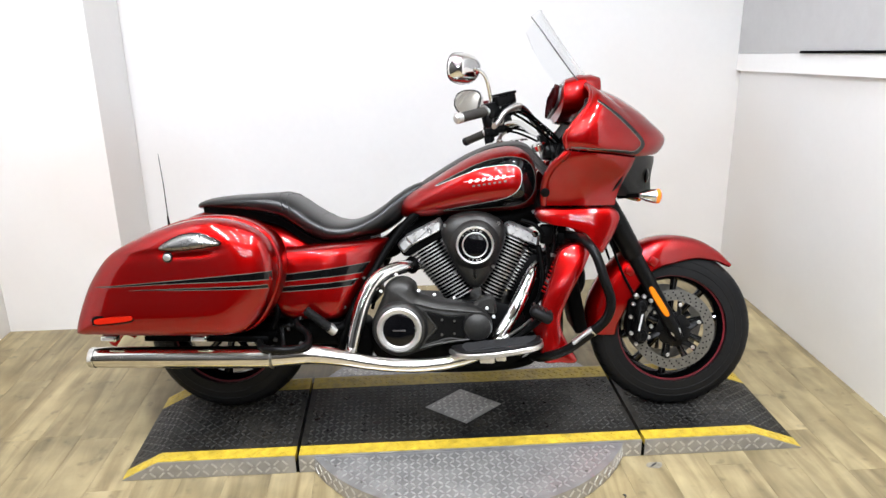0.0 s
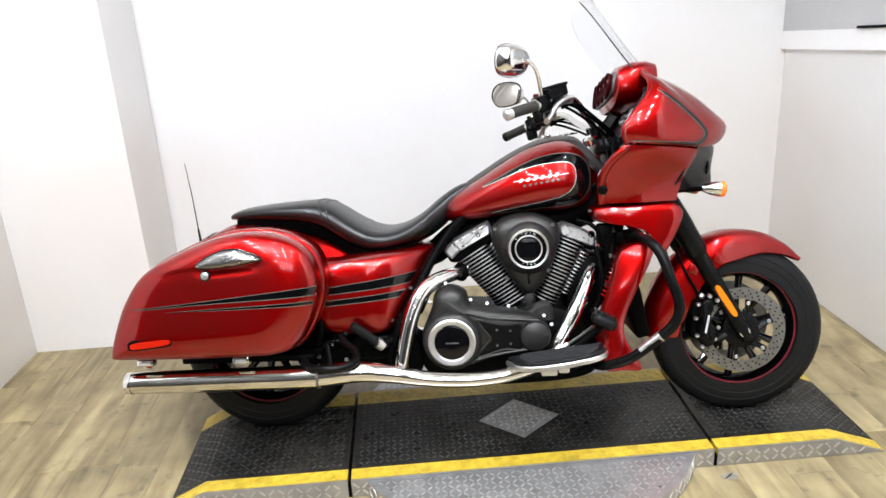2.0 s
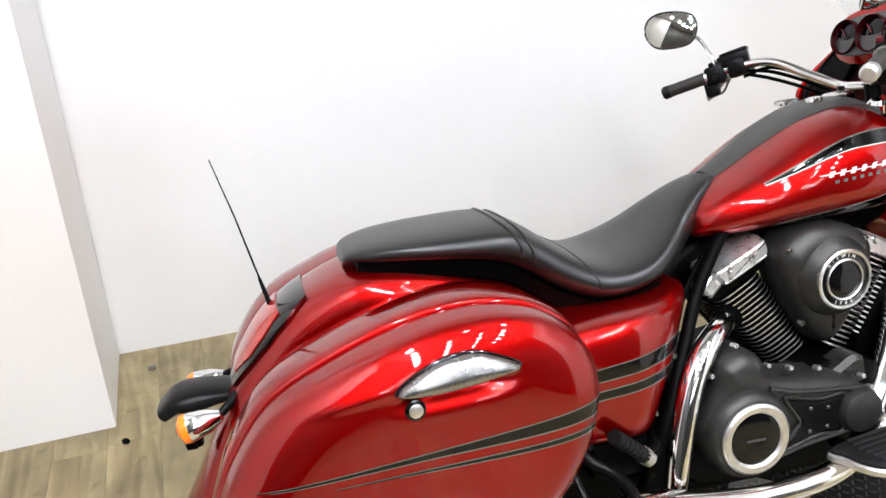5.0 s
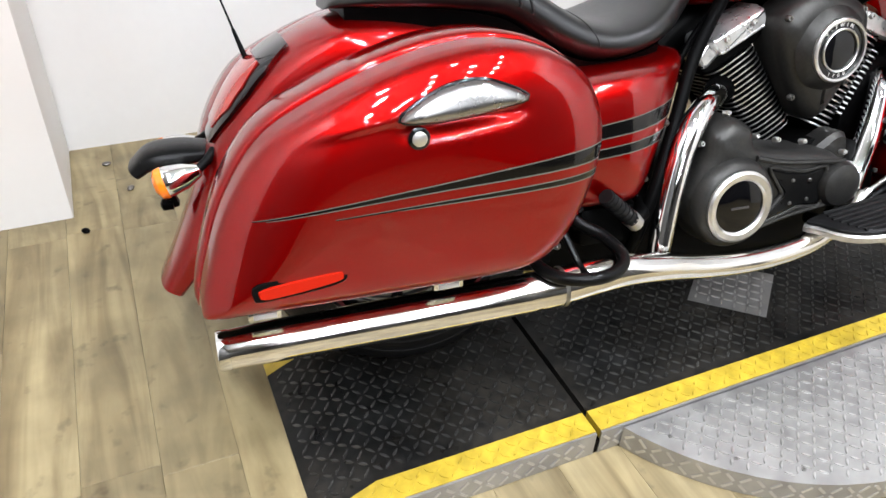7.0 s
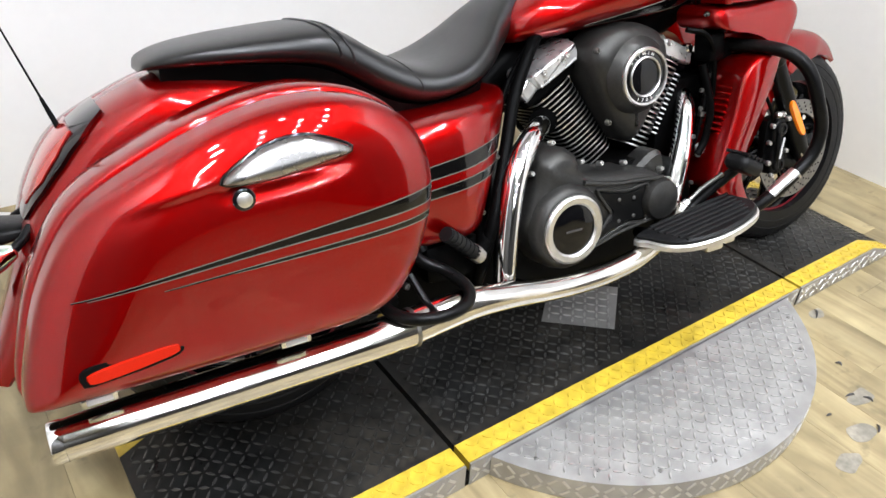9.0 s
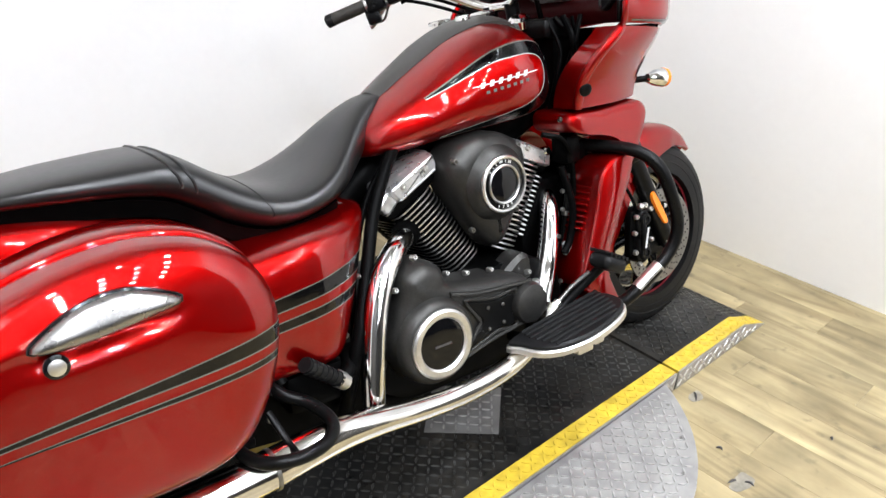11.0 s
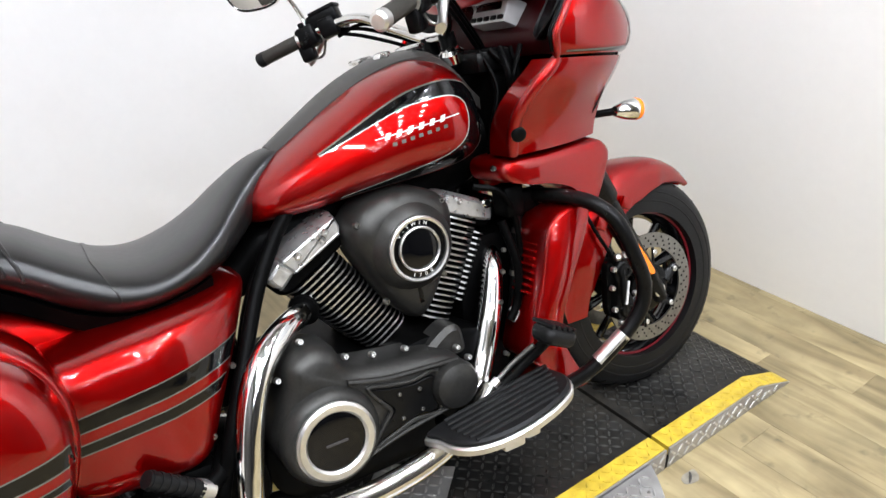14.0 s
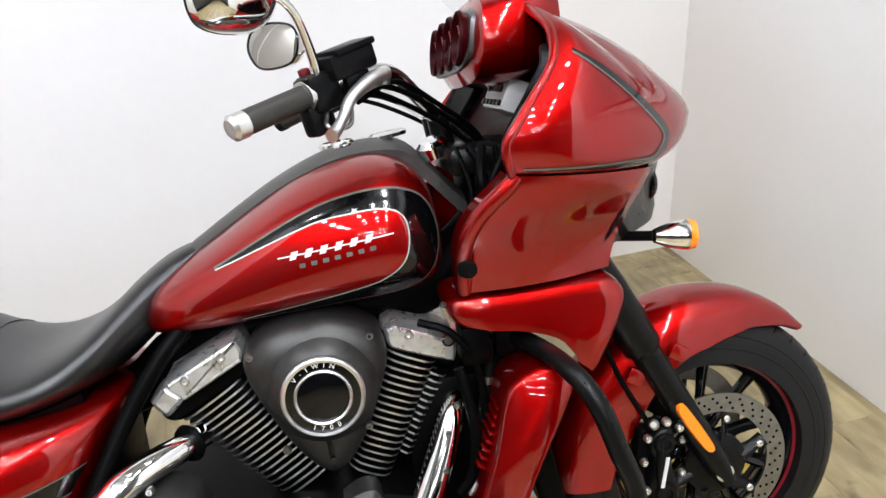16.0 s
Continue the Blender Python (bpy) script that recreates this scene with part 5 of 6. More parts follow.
# floorboards
BO = [(0.868, -0.275), (0.858, -0.325), (0.875, -0.378), (0.915, -0.412), (0.985, -0.428), (1.07, -0.420), (1.135, -0.395), (1.165, -0.350), (1.160, -0.295), (1.145, -0.265)]
for s in (-1, 1):
    def plank_shape(d, z0, y_sign=s):
        o = inset(curve(BO, 60, True), d)
        return [(x, -y * y_sign, z0 - 0.020 + 0.118 * (x - 0.84)) for x, y in o]
    base = part("floorboard", loft([plank_shape(0.010, 0.268), plank_shape(0.0, 0.273), plank_shape(0.0, 0.284), plank_shape(0.004, 0.288)]), ALLOY, bike, "alloy rider floorboard with black ribbed rubber")
    part("rubber_pad", loft([plank_shape(0.007, 0.286), plank_shape(0.006, 0.294), plank_shape(0.012, 0.299)]), RUBBER, base, "black rubber pad")
    for k in range(7):
        yy = 0.285 + 0.018 * k
        x0, x1 = 0.888 + 0.004 * abs(k - 2), 1.145 - 0.0035 * k * k * 0.35
        part("pad_rib", tube([(x0, s * yy, 0.2785 + 0.118 * (x0 - 0.84)), (x1, s * yy, 0.2785 + 0.118 * (x1 - 0.84))], 0.0042, 8), RUBBER, base)
    part("board_bracket", box((0.05, 0.03, 0.03), Matrix.Translation((0.975, s * 0.40, 0.262)), 0.006), ALLOY, base)
    part("board_bracket", box((0.035, 0.03, 0.026), Matrix.Translation((1.02, s * 0.40, 0.268)), 0.006), ALLOY, base)
    part("board_arm", tube([(0.90, s * 0.30, 0.268), (0.92, s * 0.22, 0.25)], 0.014, 10), FRAME_BLACK, base)
    part("board_arm", tube([(1.10, s * 0.30, 0.275), (1.10, s * 0.20, 0.25)], 0.014, 10), FRAME_BLACK, base)
pedal = part("brake_pedal", box((0.082, 0.070, 0.042), Matrix.Translation((1.160, -0.318, 0.396)) @ Matrix.Rotation(radians(26), 4, "Y"), 0.019, seg=4), RUBBER, bike, "black ribbed brake pedal")
for k in range(5):
    m = Matrix.Translation((1.160, -0.318, 0.406)) @ Matrix.Rotation(radians(26), 4, "Y")
    part("pedal_rib", tube([m @ Vector((-0.030 + 0.015 * k, -0.034, 0.0115)), m @ Vector((-0.030 + 0.015 * k, 0.034, 0.0115))], 0.0045, 8), RUBBER, pedal)
part("pedal_arm", tube([(1.17, -0.305, 0.395), (1.13, -0.275, 0.345), (1.06, -0.245, 0.285), (1.00, -0.235, 0.265)], [0.014, 0.011, 0.010, 0.014], 10, 20), SATIN_BLACK, pedal)

# crash bars
for s in (-1, 1):
    cb = part("crash_bar", tube([(1.250, s * 0.10, 0.650), (1.283, s * 0.20, 0.654), (1.312, s * 0.288, 0.642), (1.340, s * 0.334, 0.600), (1.366, s * 0.352, 0.520), (1.388, s * 0.352, 0.450), (1.375, s * 0.345, 0.388), (1.320, s * 0.330, 0.330), (1.245, s * 0.300, 0.268), (1.175, s * 0.25, 0.232), (1.14, s * 0.19, 0.222)],
                               0.0165, 18, 80), SATIN_BLACK, bike, "satin black engine guard bar")
    part("bar_sleeve", tube([(1.336, s * 0.334, 0.345), (1.276, s * 0.313, 0.293)], 0.0178, 18), ALLOY, cb, "bright sleeve")
    part("bar_mount", box((0.07, 0.04, 0.05), Matrix.Translation((1.262, s * 0.14, 0.645)), 0.01), FRAME_BLACK, cb)
    part("mount_bolt", bolt((1.272, s * 0.160, 0.645), (0, s, 0), 0.010, 0.012), ALLOY, cb)

# lower cowls
CO = [(1.218, 0.590), (1.248, 0.622), (1.292, 0.634), (1.334, 0.624), (1.322, 0.568), (1.274, 0.470), (1.238, 0.384), (1.238, 0.330), (1.264, 0.272), (1.292, 0.216), (1.230, 0.212), (1.172, 0.216), (1.165, 0.290), (1.138, 0.330), (1.168, 0.420), (1.195, 0.500)]
for s in (-1, 1):
    cw_ = part("lower_cowl", slab(CO, [(s * 0.145, 0.004), (s * 0.150, 0.0), (s * 0.244, 0.0), (s * 0.254, 0.002), (s * 0.258, 0.007)], 90), RED, bike, "candy red lower leg cowl", sharp=50)
    for k in range(9):
        z = 0.46 + 0.014 * k
        x = 1.176 + 0.40 * (z - 0.46)
        part("louver", box((0.016, 0.055, 0.006), Matrix.Translation((x, s * 0.195, z)) @ Matrix.Rotation(radians(35), 4, "Y"), 0.0015), RED, cw_)
part("coolant_bottle", lathe([(0.016, 0), (0.018, 0.004), (0.018, 0.03), (0.012, 0.036)], (1.172, -0.175, 0.385), (0, 0, 1), 20), WHITE_PRINT, bike, "small white fluid reservoir")
part("hose", tube([(1.16, -0.17, 0.62), (1.175, -0.19, 0.52), (1.165, -0.19, 0.44), (1.14, -0.19, 0.40)], 0.010, 10, 24), FRAME_BLACK, bike, "black coolant hose")
part("loom_tube", tube([(1.218, -0.150, 0.66), (1.213, -0.152, 0.60), (1.196, -0.152, 0.52), (1.180, -0.152, 0.44), (1.160, -0.15, 0.36)], 0.0095, 10, 24), SATIN_BLACK, bike, "black loom tube with clamps")
for lx_, lz_ in ((1.209, 0.585), (1.190, 0.49)):
    part("tube_clamp", tube([(lx_, -0.152, lz_ - 0.006), (lx_ + 0.002, -0.152, lz_ + 0.006)], 0.0125, 12), STEEL, bike, "bright hose clamp")
part("brake_rod", tube([(1.130, -0.285, 0.372), (1.094, -0.255, 0.335), (1.020, -0.248, 0.287)], [0.006, 0.006, 0.0055], 10), STEEL, bike, "bright brake pedal rod")
part("rod_adjuster", tube([(1.052, -0.2505, 0.308), (1.024, -0.2485, 0.289)], 0.0095, 6), ALLOY, bike, "bright hexagonal rod adjuster")
part("ignition_coil", box((0.05, 0.06, 0.07), Matrix.Translation((1.19, -0.16, 0.66)), 0.01), FRAME_BLACK, bike, "black ignition coil")
part("hose", tube([(1.10, -0.17, 0.71), (1.15, -0.19, 0.69), (1.19, -0.18, 0.62), (1.20, -0.17, 0.50)], 0.007, 8, 24), FRAME_BLACK, bike)
for px_, py_, pz_ in ((1.128, -0.20, 0.52), (1.15, -0.18, 0.56), (1.12, -0.19, 0.45), (1.14, -0.16, 0.31), (1.11, -0.2, 0.335)):
    part("fastener", bolt((px_, py_, pz_), (-0.3, -1, 0), 0.0055, 0.008), STEEL, bike, "bright fastener")

# ---- fairing ----
FA = [(1.208, 1.318, 0.10, 1.330, 0.095, 1.356), (1.180, 1.322, 0.185, 1.352, 0.165, 1.402), (1.147, 1.328, 0.252, 1.388, 0.215, 1.468), (1.102, 1.314, 0.296, 1.434, 0.240, 1.536), (1.055, 1.275, 0.320, 1.478, 0.248, 1.590), (1.020, 1.247, 0.328, 1.506, 0.247, 1.626),
      (1.000, 1.233, 0.328, 1.516, 0.245, 1.636), (0.980, 1.233, 0.326, 1.516, 0.242, 1.628), (0.964, 1.237, 0.321, 1.508, 0.238, 1.616), (0.955, 1.241, 0.312, 1.498, 0.230, 1.606)]


def shell_ring(z, xr, wr, xc, wc, xn, n=16):
    """A level cut of the fairing from the rear edge round the nose to the other rear edge."""
    half = []
    wc = wc * 0.92
    sink = 0.022 * min(1.0, max(0.0, (1.02 - z) / 0.05))
    for q in np.linspace(0, 1, n, endpoint=False):
        half.append((xr + (xc - xr) * q, -(wr + (wc - wr) * q ** 2.2 + 0.014 * math.sin(math.pi * q)), z - sink * q))
    for a in np.linspace(0, math.pi / 2, n):
        half.append((xn - (xn - xc) * math.cos(a) ** 2.1, -wc * math.cos(a), z - sink * math.cos(a)))
    return half + [(x, -y, z) for x, y, z in half[-2::-1]]


def open_shell(rings, thick):
    bm = loft(rings, closed=False, caps=False)
    bmesh.ops.recalc_face_normals(bm, faces=bm.faces)
    bmesh.ops.solidify(bm, geom=bm.faces[:], thickness=thick)
    return bm


fa = [shell_ring(*r) for r in curve([(z, a, b, c, d, e) for z, a, b, c, d, e in FA], 36)]
fairing = part("upper_fairing", open_shell(fa, 0.006), RED, bike, "candy red fairing with black and silver side graphic", sharp=50)
FT = tree_of(fairing)
EDGE_U = [(1.255, 0.9590), (1.35, 0.9500), (1.44, 0.9415), (1.484, 0.9390), (1.511, 0.9580), (1.518, 0.9760), (1.508, 0.9940), (1.470, 1.0290), (1.423, 1.0680), (1.385, 1.0940), (1.345, 1.1200)]
EDGE_I = [(1.255, 0.9595), (1.35, 0.9530), (1.44, 0.9490), (1.476, 0.9480), (1.498, 0.9630), (1.503, 0.9760), (1.495, 0.9900), (1.460, 1.0220), (1.416, 1.0600), (1.380, 1.0880), (1.345, 1.1150)]
for s in (-1, 1):
    part("black_band", decal(FT, EDGE_U, EDGE_I, 80, 3, 0.001, s), GLOSS_BLACK, fairing, "black band along the panel edge")
    part("pinstripe", decal(FT, EDGE_I, offset_line(EDGE_I, 0.0028), 80, 2, 0.0012, s), PIN, fairing, "silver pinstripe")
MF = [(0.950, 1.241, 0.298, 1.488, 0.222), (0.933, 1.224, 0.295, 1.483, 0.219), (0.902, 1.191, 0.284, 1.474, 0.211), (0.866, 1.170, 0.263, 1.460, 0.200), (0.829, 1.163, 0.240, 1.444, 0.190), (0.793, 1.163, 0.226, 1.432, 0.184), (0.764, 1.163, 0.221, 1.426, 0.182)]
for s in (-1, 1):
    rings = []
    for z, xr, wr, xc, wc in curve(MF, 24):
        wc -= 0.002
        tilt = 0.022 * min(1.0, max(0.0, (z - 0.86) / 0.08))
        rings.append([(xr + 0.004, s * (wr - 0.075), z)] + [(xr + 0.001, s * (wr - 0.03), z)] + [(xr + (xc - xr) * q, s * (wr + (wc - wr) * q ** 2.2 + 0.012 * math.sin(math.pi * q)), z - tilt * q) for q in np.linspace(0, 1, 14)] + [(xc + 0.01, s * (wc - 0.06), z - tilt)])
    bm = loft(rings, closed=False, caps=False)
    bmesh.ops.recalc_face_normals(bm, faces=bm.faces)
    bmesh.ops.solidify(bm, geom=bm.faces[:], thickness=0.005)
    mf = part("side_fairing", bm, RED, bike, "candy red middle fairing panel", sharp=50)
    part("panel_lip", tube([(xr + 0.010, s * (wr + 0.001), z) for z, xr, wr, xc, wc in curve(MF, 14)], [0.010] + [0.013] * 12 + [0.010], 14), RED, mf)
    part("rubber_plug", lathe([(0.016, 0), (0.016, 0.004), (0.011, 0.007)], (1.176, s * 0.246, 0.810), (-0.3, s, -0.3), 20), PLASTIC, mf, "black rubber plug")
LF = [(1.158, 0.754), (1.26, 0.757), (1.37, 0.760), (1.420, 0.755), (1.443, 0.725), (1.432, 0.682), (1.408, 0.632), (1.381, 0.592), (1.362, 0.622), (1.340, 0.650), (1.308, 0.670), (1.245, 0.690), (1.158, 0.708)]
for s in (-1, 1):
    part("lower_fairing", slab(LF, [(s * 0.09, 0.0), (s * 0.188, 0.0), (s * 0.206, 0.003), (s * 0.215, 0.003, 0.97), (s * 0.220, 0.003, 0.90), (s * 0.223, 0.003, 0.72)], 90), RED, bike, "candy red lower fairing panel", sharp=60)
    part("fairing_bolt", bolt((1.142, s * 0.190, 0.742), (-0.3, s, 0), 0.007, 0.008), CHROME, bike)
# black nose with the headlight
nose = []
for z, xc, wc, xn in ((0.940, 1.490, 0.225, 1.602), (0.92, 1.482, 0.222, 1.602), (0.89, 1.462, 0.218, 1.595), (0.85, 1.440, 0.215, 1.590), (0.82, 1.42, 0.21, 1.592), (0.795, 1.405, 0.20, 1.585)):
    wc -= 0.010
    half = [(xn - (xn - xc) * math.cos(a) ** 1.2, -wc * math.cos(a), z) for a in np.linspace(0, math.pi / 2, 14)]
    nose.append(half + [(x, -y, z) for x, y, z in half[-2::-1]])
lamp = part("headlight_housing", open_shell(nose, 0.006), SATIN_BLACK, bike, "satin black headlight surround")
part("headlight", ball((0.04, 0.15, 0.085), Matrix.Translation((1.560, 0, 0.872)), 24, 14), DARK_GLASS, lamp, "dark headlight glass")

# inner fairing with instruments
def inner_x(y, z):
    """How far forward the inner panel lies at a place."""
    zs = [r[0] for r in FA][::-1]
    xr, wr = np.interp(z, zs, [r[1] for r in FA][::-1]), np.interp(z, zs, [r[2] for r in FA][::-1])
    return xr + 0.004 + 0.075 * (1 - min(1.0, abs(y) / wr) ** 2.2)


inner = []
for z in np.linspace(0.957, 1.185, 12):
    w = np.interp(z, [r[0] for r in FA][::-1], [r[2] for r in FA][::-1]) - 0.004
    inner.append([(inner_x(w * a, z), w * a, z) for a in np.linspace(-1, 1, 25)])
dash = part("inner_fairing", open_shell(inner, 0.004), RED_DARK, bike, "dark red inner fairing panel")
for s in (-1, 1):
    ov = curve([(0.240, 0.985), (0.282, 1.015), (0.297, 1.055), (0.284, 1.105), (0.255, 1.130), (0.228, 1.110), (0.212, 1.060), (0.212, 1.010)], 44, True)
    rings = [[(inner_x(y, z) - dx, s * y, z) for y, z in inset(ov, d)] for dx, d in ((-0.004, 0.0), (0.022, 0.0), (0.026, 0.003), (0.026, 0.006), (0.020, 0.009))]
    part("speaker_grille", loft(rings), PLASTIC, dash, "black speaker grille")
    rim_path = [(xr, s * (wr - 0.003), z) for z, xr, wr, *_ in FA]
    part("edge_roll", tube(rim_path, 0.0075, 10, 40), RED, dash)
    trim_path = [(xr + 0.006, s * (wr - 0.026), z) for z, xr, wr, *_ in FA[2:9]]
    part("edge_trim", tube(trim_path, [0.005, 0.007, 0.008, 0.008, 0.008, 0.007, 0.005], 10, 30), PLASTIC, dash, "black trim inside the fairing edge")
pod = []
for q, (x, z0, z1, w) in zip(np.linspace(0, 1, 5), ((1.200, 1.075, 1.170, 0.170), (1.212, 1.050, 1.190, 0.190), (1.260, 1.045, 1.205, 0.195), (1.310, 1.055, 1.208, 0.185), (1.345, 1.075, 1.200, 0.16))):
    ring = []
    for a in np.linspace(0, 2 * math.pi, 40, endpoint=False):
        ca, sa = math.cos(a), math.sin(a)
        ring.append((x + 0.012 * sa * (1 - q), w * math.copysign(abs(ca) ** 0.55, ca), (z0 + z1) / 2 + (z1 - z0) / 2 * math.copysign(abs(sa) ** 0.7, sa)))
    pod.append(ring)
podo = part("instrument_pod", loft(pod), RED, bike, "candy red instrument pod with four gauges")
face = []
for q, (dx, k) in enumerate(((0.0, 1.0), (-0.008, 1.0), (-0.011, 0.94))):
    face.append([(1.203 + dx + 0.014 * math.sin(a), 0.172 * k * math.copysign(abs(math.cos(a)) ** 0.45, math.cos(a)), 1.122 + 0.050 * k * math.copysign(abs(math.sin(a)) ** 0.6, math.sin(a))) for a in np.linspace(0, 2 * math.pi, 44, endpoint=False)])
part("gauge_panel", loft(face), GAUGE_GREY, podo, "grey gauge panel")
podo.matrix_basis = Matrix.Translation((1.235, 0.02, 1.145)) @ Matrix.Rotation(radians(-3), 4, "X") @ Matrix.Translation((-1.2, 0, -1.122))
for gy, gr in ((-0.127, 0.039), (-0.042, 0.041), (0.042, 0.041), (0.127, 0.039)):
    ax = Vector((-0.98, -0.0, 0.12)).normalized()
    c = Vector((1.194, gy, 1.122))
    # the red reflected inside each tunnel is put into its colour
    gz = part("gauge_bezel", lathe([(gr, -0.004), (gr + 0.005, 0.010), (gr + 0.003, 0.015), (gr, 0.010), (gr - 0.004, 0.0)], c, ax, 36, full=False), RED_DARK, podo, "gauge tunnel coloured with the red it reflects")
    part("gauge_face", lathe([(gr - 0.003, 0.001), (gr - 0.006, 0.003), (0.01, 0.0035)], c, ax, 32), DARK_GLASS, podo, "black dial face")
    part("needle", tube([c + ax * 0.006, c + ax * 0.006 + Vector((0, 0.5, 0.8)) * gr * 0.7], 0.0014, 6), PIN_RED, podo)
radio = part("radio", box((0.06, 0.140, 0.058), Matrix.Translation((1.322, -0.012, 1.048)) @ Matrix.Rotation(radians(24), 4, "Y"), 0.006), SILVER_PLASTIC, bike, "small silver radio with display and buttons")
mr = Matrix.Translation((1.322, -0.012, 1.048)) @ Matrix.Rotation(radians(24), 4, "Y")
part("display", box((0.004, 0.10, 0.024), mr @ Matrix.Translation((-0.0305, 0, 0.012)), 0.001), DARK_GLASS, radio)
for k in range(5):
    part("button", box((0.005, 0.020, 0.010), mr @ Matrix.Translation((-0.0312, -0.056 + 0.028 * k, -0.018)), 0.0015), PLASTIC, radio)

# windscreen
sc_rings = []
for v in np.linspace(0, 1, 14):
    w = 0.185 + 0.03 * math.sin(math.pi * min(1, v * 0.9)) - 0.06 * v ** 4
    sc_rings.append([(1.372 - 0.200 * v - 0.012 * math.sin(math.pi * v) - 0.075 * abs(a) ** 2.0 * (1 - 0.35 * v), w * a, 1.190 + (0.282 - 0.045 * abs(a) ** 3) * v - 0.012 * abs(a) ** 2 * (1 - v)) for a in np.linspace(-1, 1, 21)])
bm = loft(sc_rings, closed=False, caps=False)
bmesh.ops.recalc_face_normals(bm, faces=bm.faces)
bmesh.ops.solidify(bm, geom=bm.faces[:], thickness=0.0028)
ws = part("windscreen", bm, CLEAR, bike, "clear curved windscreen")
ws.visible_shadow = False
ws.location = (0.012, 0.03, 0.006)
part("screen_edge", tube([r[0] for r in sc_rings], 0.0020, 8), GAUGE_GREY, ws, "dark polished edge of the screen")

# ---- handlebar and controls ----
hb = part("handlebar", tube([(0.890, -0.425, 1.056), (0.965, -0.365, 1.082), (1.04, -0.310, 1.108), (1.10, -0.240, 1.112), (1.15, -0.15, 1.070), (1.185, -0.06, 1.035), (1.19, 0, 1.03), (1.185, 0.06, 1.035), (1.15, 0.15, 1.070), (1.10, 0.240, 1.112), (1.04, 0.310, 1.108), (0.965, 0.365, 1.082), (0.890, 0.425, 1.056)], 0.0125, 14, 90), CHROME, bike, "chrome pulled-back handlebar")
for s in (-1, 1):
    grip = part("grip", tube([(0.888, s * 0.427, 1.055), (0.972, s * 0.360, 1.084)], 0.0175, 18), GRIP, hb, "worn dark brown rubber grip")
    part("grip_end", tube([(0.874, s * 0.438, 1.050), (0.878, s * 0.435, 1.0515), (0.892, s * 0.424, 1.056)], [0.013, 0.0185, 0.0185], 18), ALLOY if s < 0 else RUBBER, hb, "bright grip end" if s < 0 else "black grip end")
    part("grip_flange", tube([(0.970, s * 0.362, 1.083), (0.976, s * 0.357, 1.085)], 0.0225, 18), ALLOY, hb)
    rot = Matrix.Rotation(radians(s * -39), 4, "Z") @ Matrix.Rotation(radians(-15), 4, "Y")
    sw = part("switch_housing", box((0.055, 0.045, 0.055), Matrix.Translation((0.992, s * 0.345, 1.089)) @ rot, 0.010), PLASTIC, hb, "black switch housing")
    mc = part("master_cylinder", box((0.085, 0.045, 0.036), Matrix.Translation((1.035, s * 0.325, 1.128)) @ rot, 0.007), PLASTIC, hb, "black brake and clutch reservoir")
    part("reservoir_lid", box((0.075, 0.050, 0.010), Matrix.Translation((1.037, s * 0.325, 1.148)) @ rot, 0.003), PLASTIC, hb)
    part("clamp", box((0.05, 0.04, 0.05), Matrix.Translation((1.04, s * 0.312, 1.105)) @ rot, 0.01), PLASTIC, hb)
    part("lever", tube([(1.088, s * 0.312, 1.106), (1.062, s * 0.346, 1.096), (1.036, s * 0.374, 1.076), (1.022, s * 0.390, 1.052), (1.010, s * 0.404, 1.034), (1.003, s * 0.412, 1.028)], [0.016, 0.0155, 0.013, 0.0115, 0.010, 0.0125], 14, 40, squash=0.75), ALLOY, hb, "silver lever")
    part("lever_pivot", lathe([(0.013, 0), (0.013, 0.020), (0.008, 0.023)], (1.083, s * 0.316, 1.092), (0, 0, 1), 16), STEEL, hb)
    part("switch_lower", box((0.040, 0.030, 0.045), Matrix.Translation((0.985, s * 0.350, 1.052)) @ rot, 0.008), PLASTIC, hb, "black lower switch housing")
    part("lever_guard", tube([(1.035, s * 0.345, 1.075), (1.030, s * 0.375, 1.040), (1.000, s * 0.385, 1.040), (1.000, s * 0.352, 1.062)], 0.0035, 8, 20), STEEL, hb)
    part("kill_switch", box((0.014, 0.014, 0.012), Matrix.Translation((0.975, s * 0.340, 1.118)) @ rot, 0.003), PIN_RED if s < 0 else PLASTIC, hb, "small switch")
    for k in range(4):
        part("switch_button", box((0.010, 0.006, 0.008), Matrix.Translation((0.975 + 0.004 * k, s * 0.325, 1.075 + 0.010 * k)) @ rot, 0.002), SATIN_BLACK, hb)
    # mirror
    n = Vector((-0.60, -0.80, 0.12) if s > 0 else (-0.82, 0.55, 0.16)).normalized()
    side_ax = Vector((0, 0, 1)).cross(n).normalized()
    upv = n.cross(side_ax)
    fr = Matrix((side_ax, upv, n)).transposed().to_4x4()
    mpos = Matrix.Translation((0.893, s * 0.412, 1.222)) @ fr
    ol = curve([(-0.075, -0.005), (-0.068, 0.033), (-0.035, 0.051), (0.02, 0.050), (0.062, 0.034), (0.072, -0.004), (0.055, -0.039), (0.01, -0.050), (-0.045, -0.044)], 44, True)
    mi = part("mirror_shell", loft([[mpos @ Vector((*inset(ol, d)[i], h)) for i in range(44)] for h, d in ((0.006, 0.003), (0.005, 0.0), (-0.008, 0.0), (-0.022, 0.005), (-0.034, 0.013), (-0.042, 0.023), (-0.046, 0.034))]), CHROME, hb, "chrome mirror", sharp=60)
    part("mirror_glass", loft([[mpos @ Vector((*inset(ol, d)[i], h)) for i in range(44)] for h, d in ((0.0055, 0.004), (0.0068, 0.006))]), MIRROR, hb, "mirror glass")
    part("mirror_rim", tube([mpos @ Vector((*p, 0.0055)) for p in inset(ol, 0.0015)], 0.0028, 8, closed=True), GLOSS_BLACK, hb)
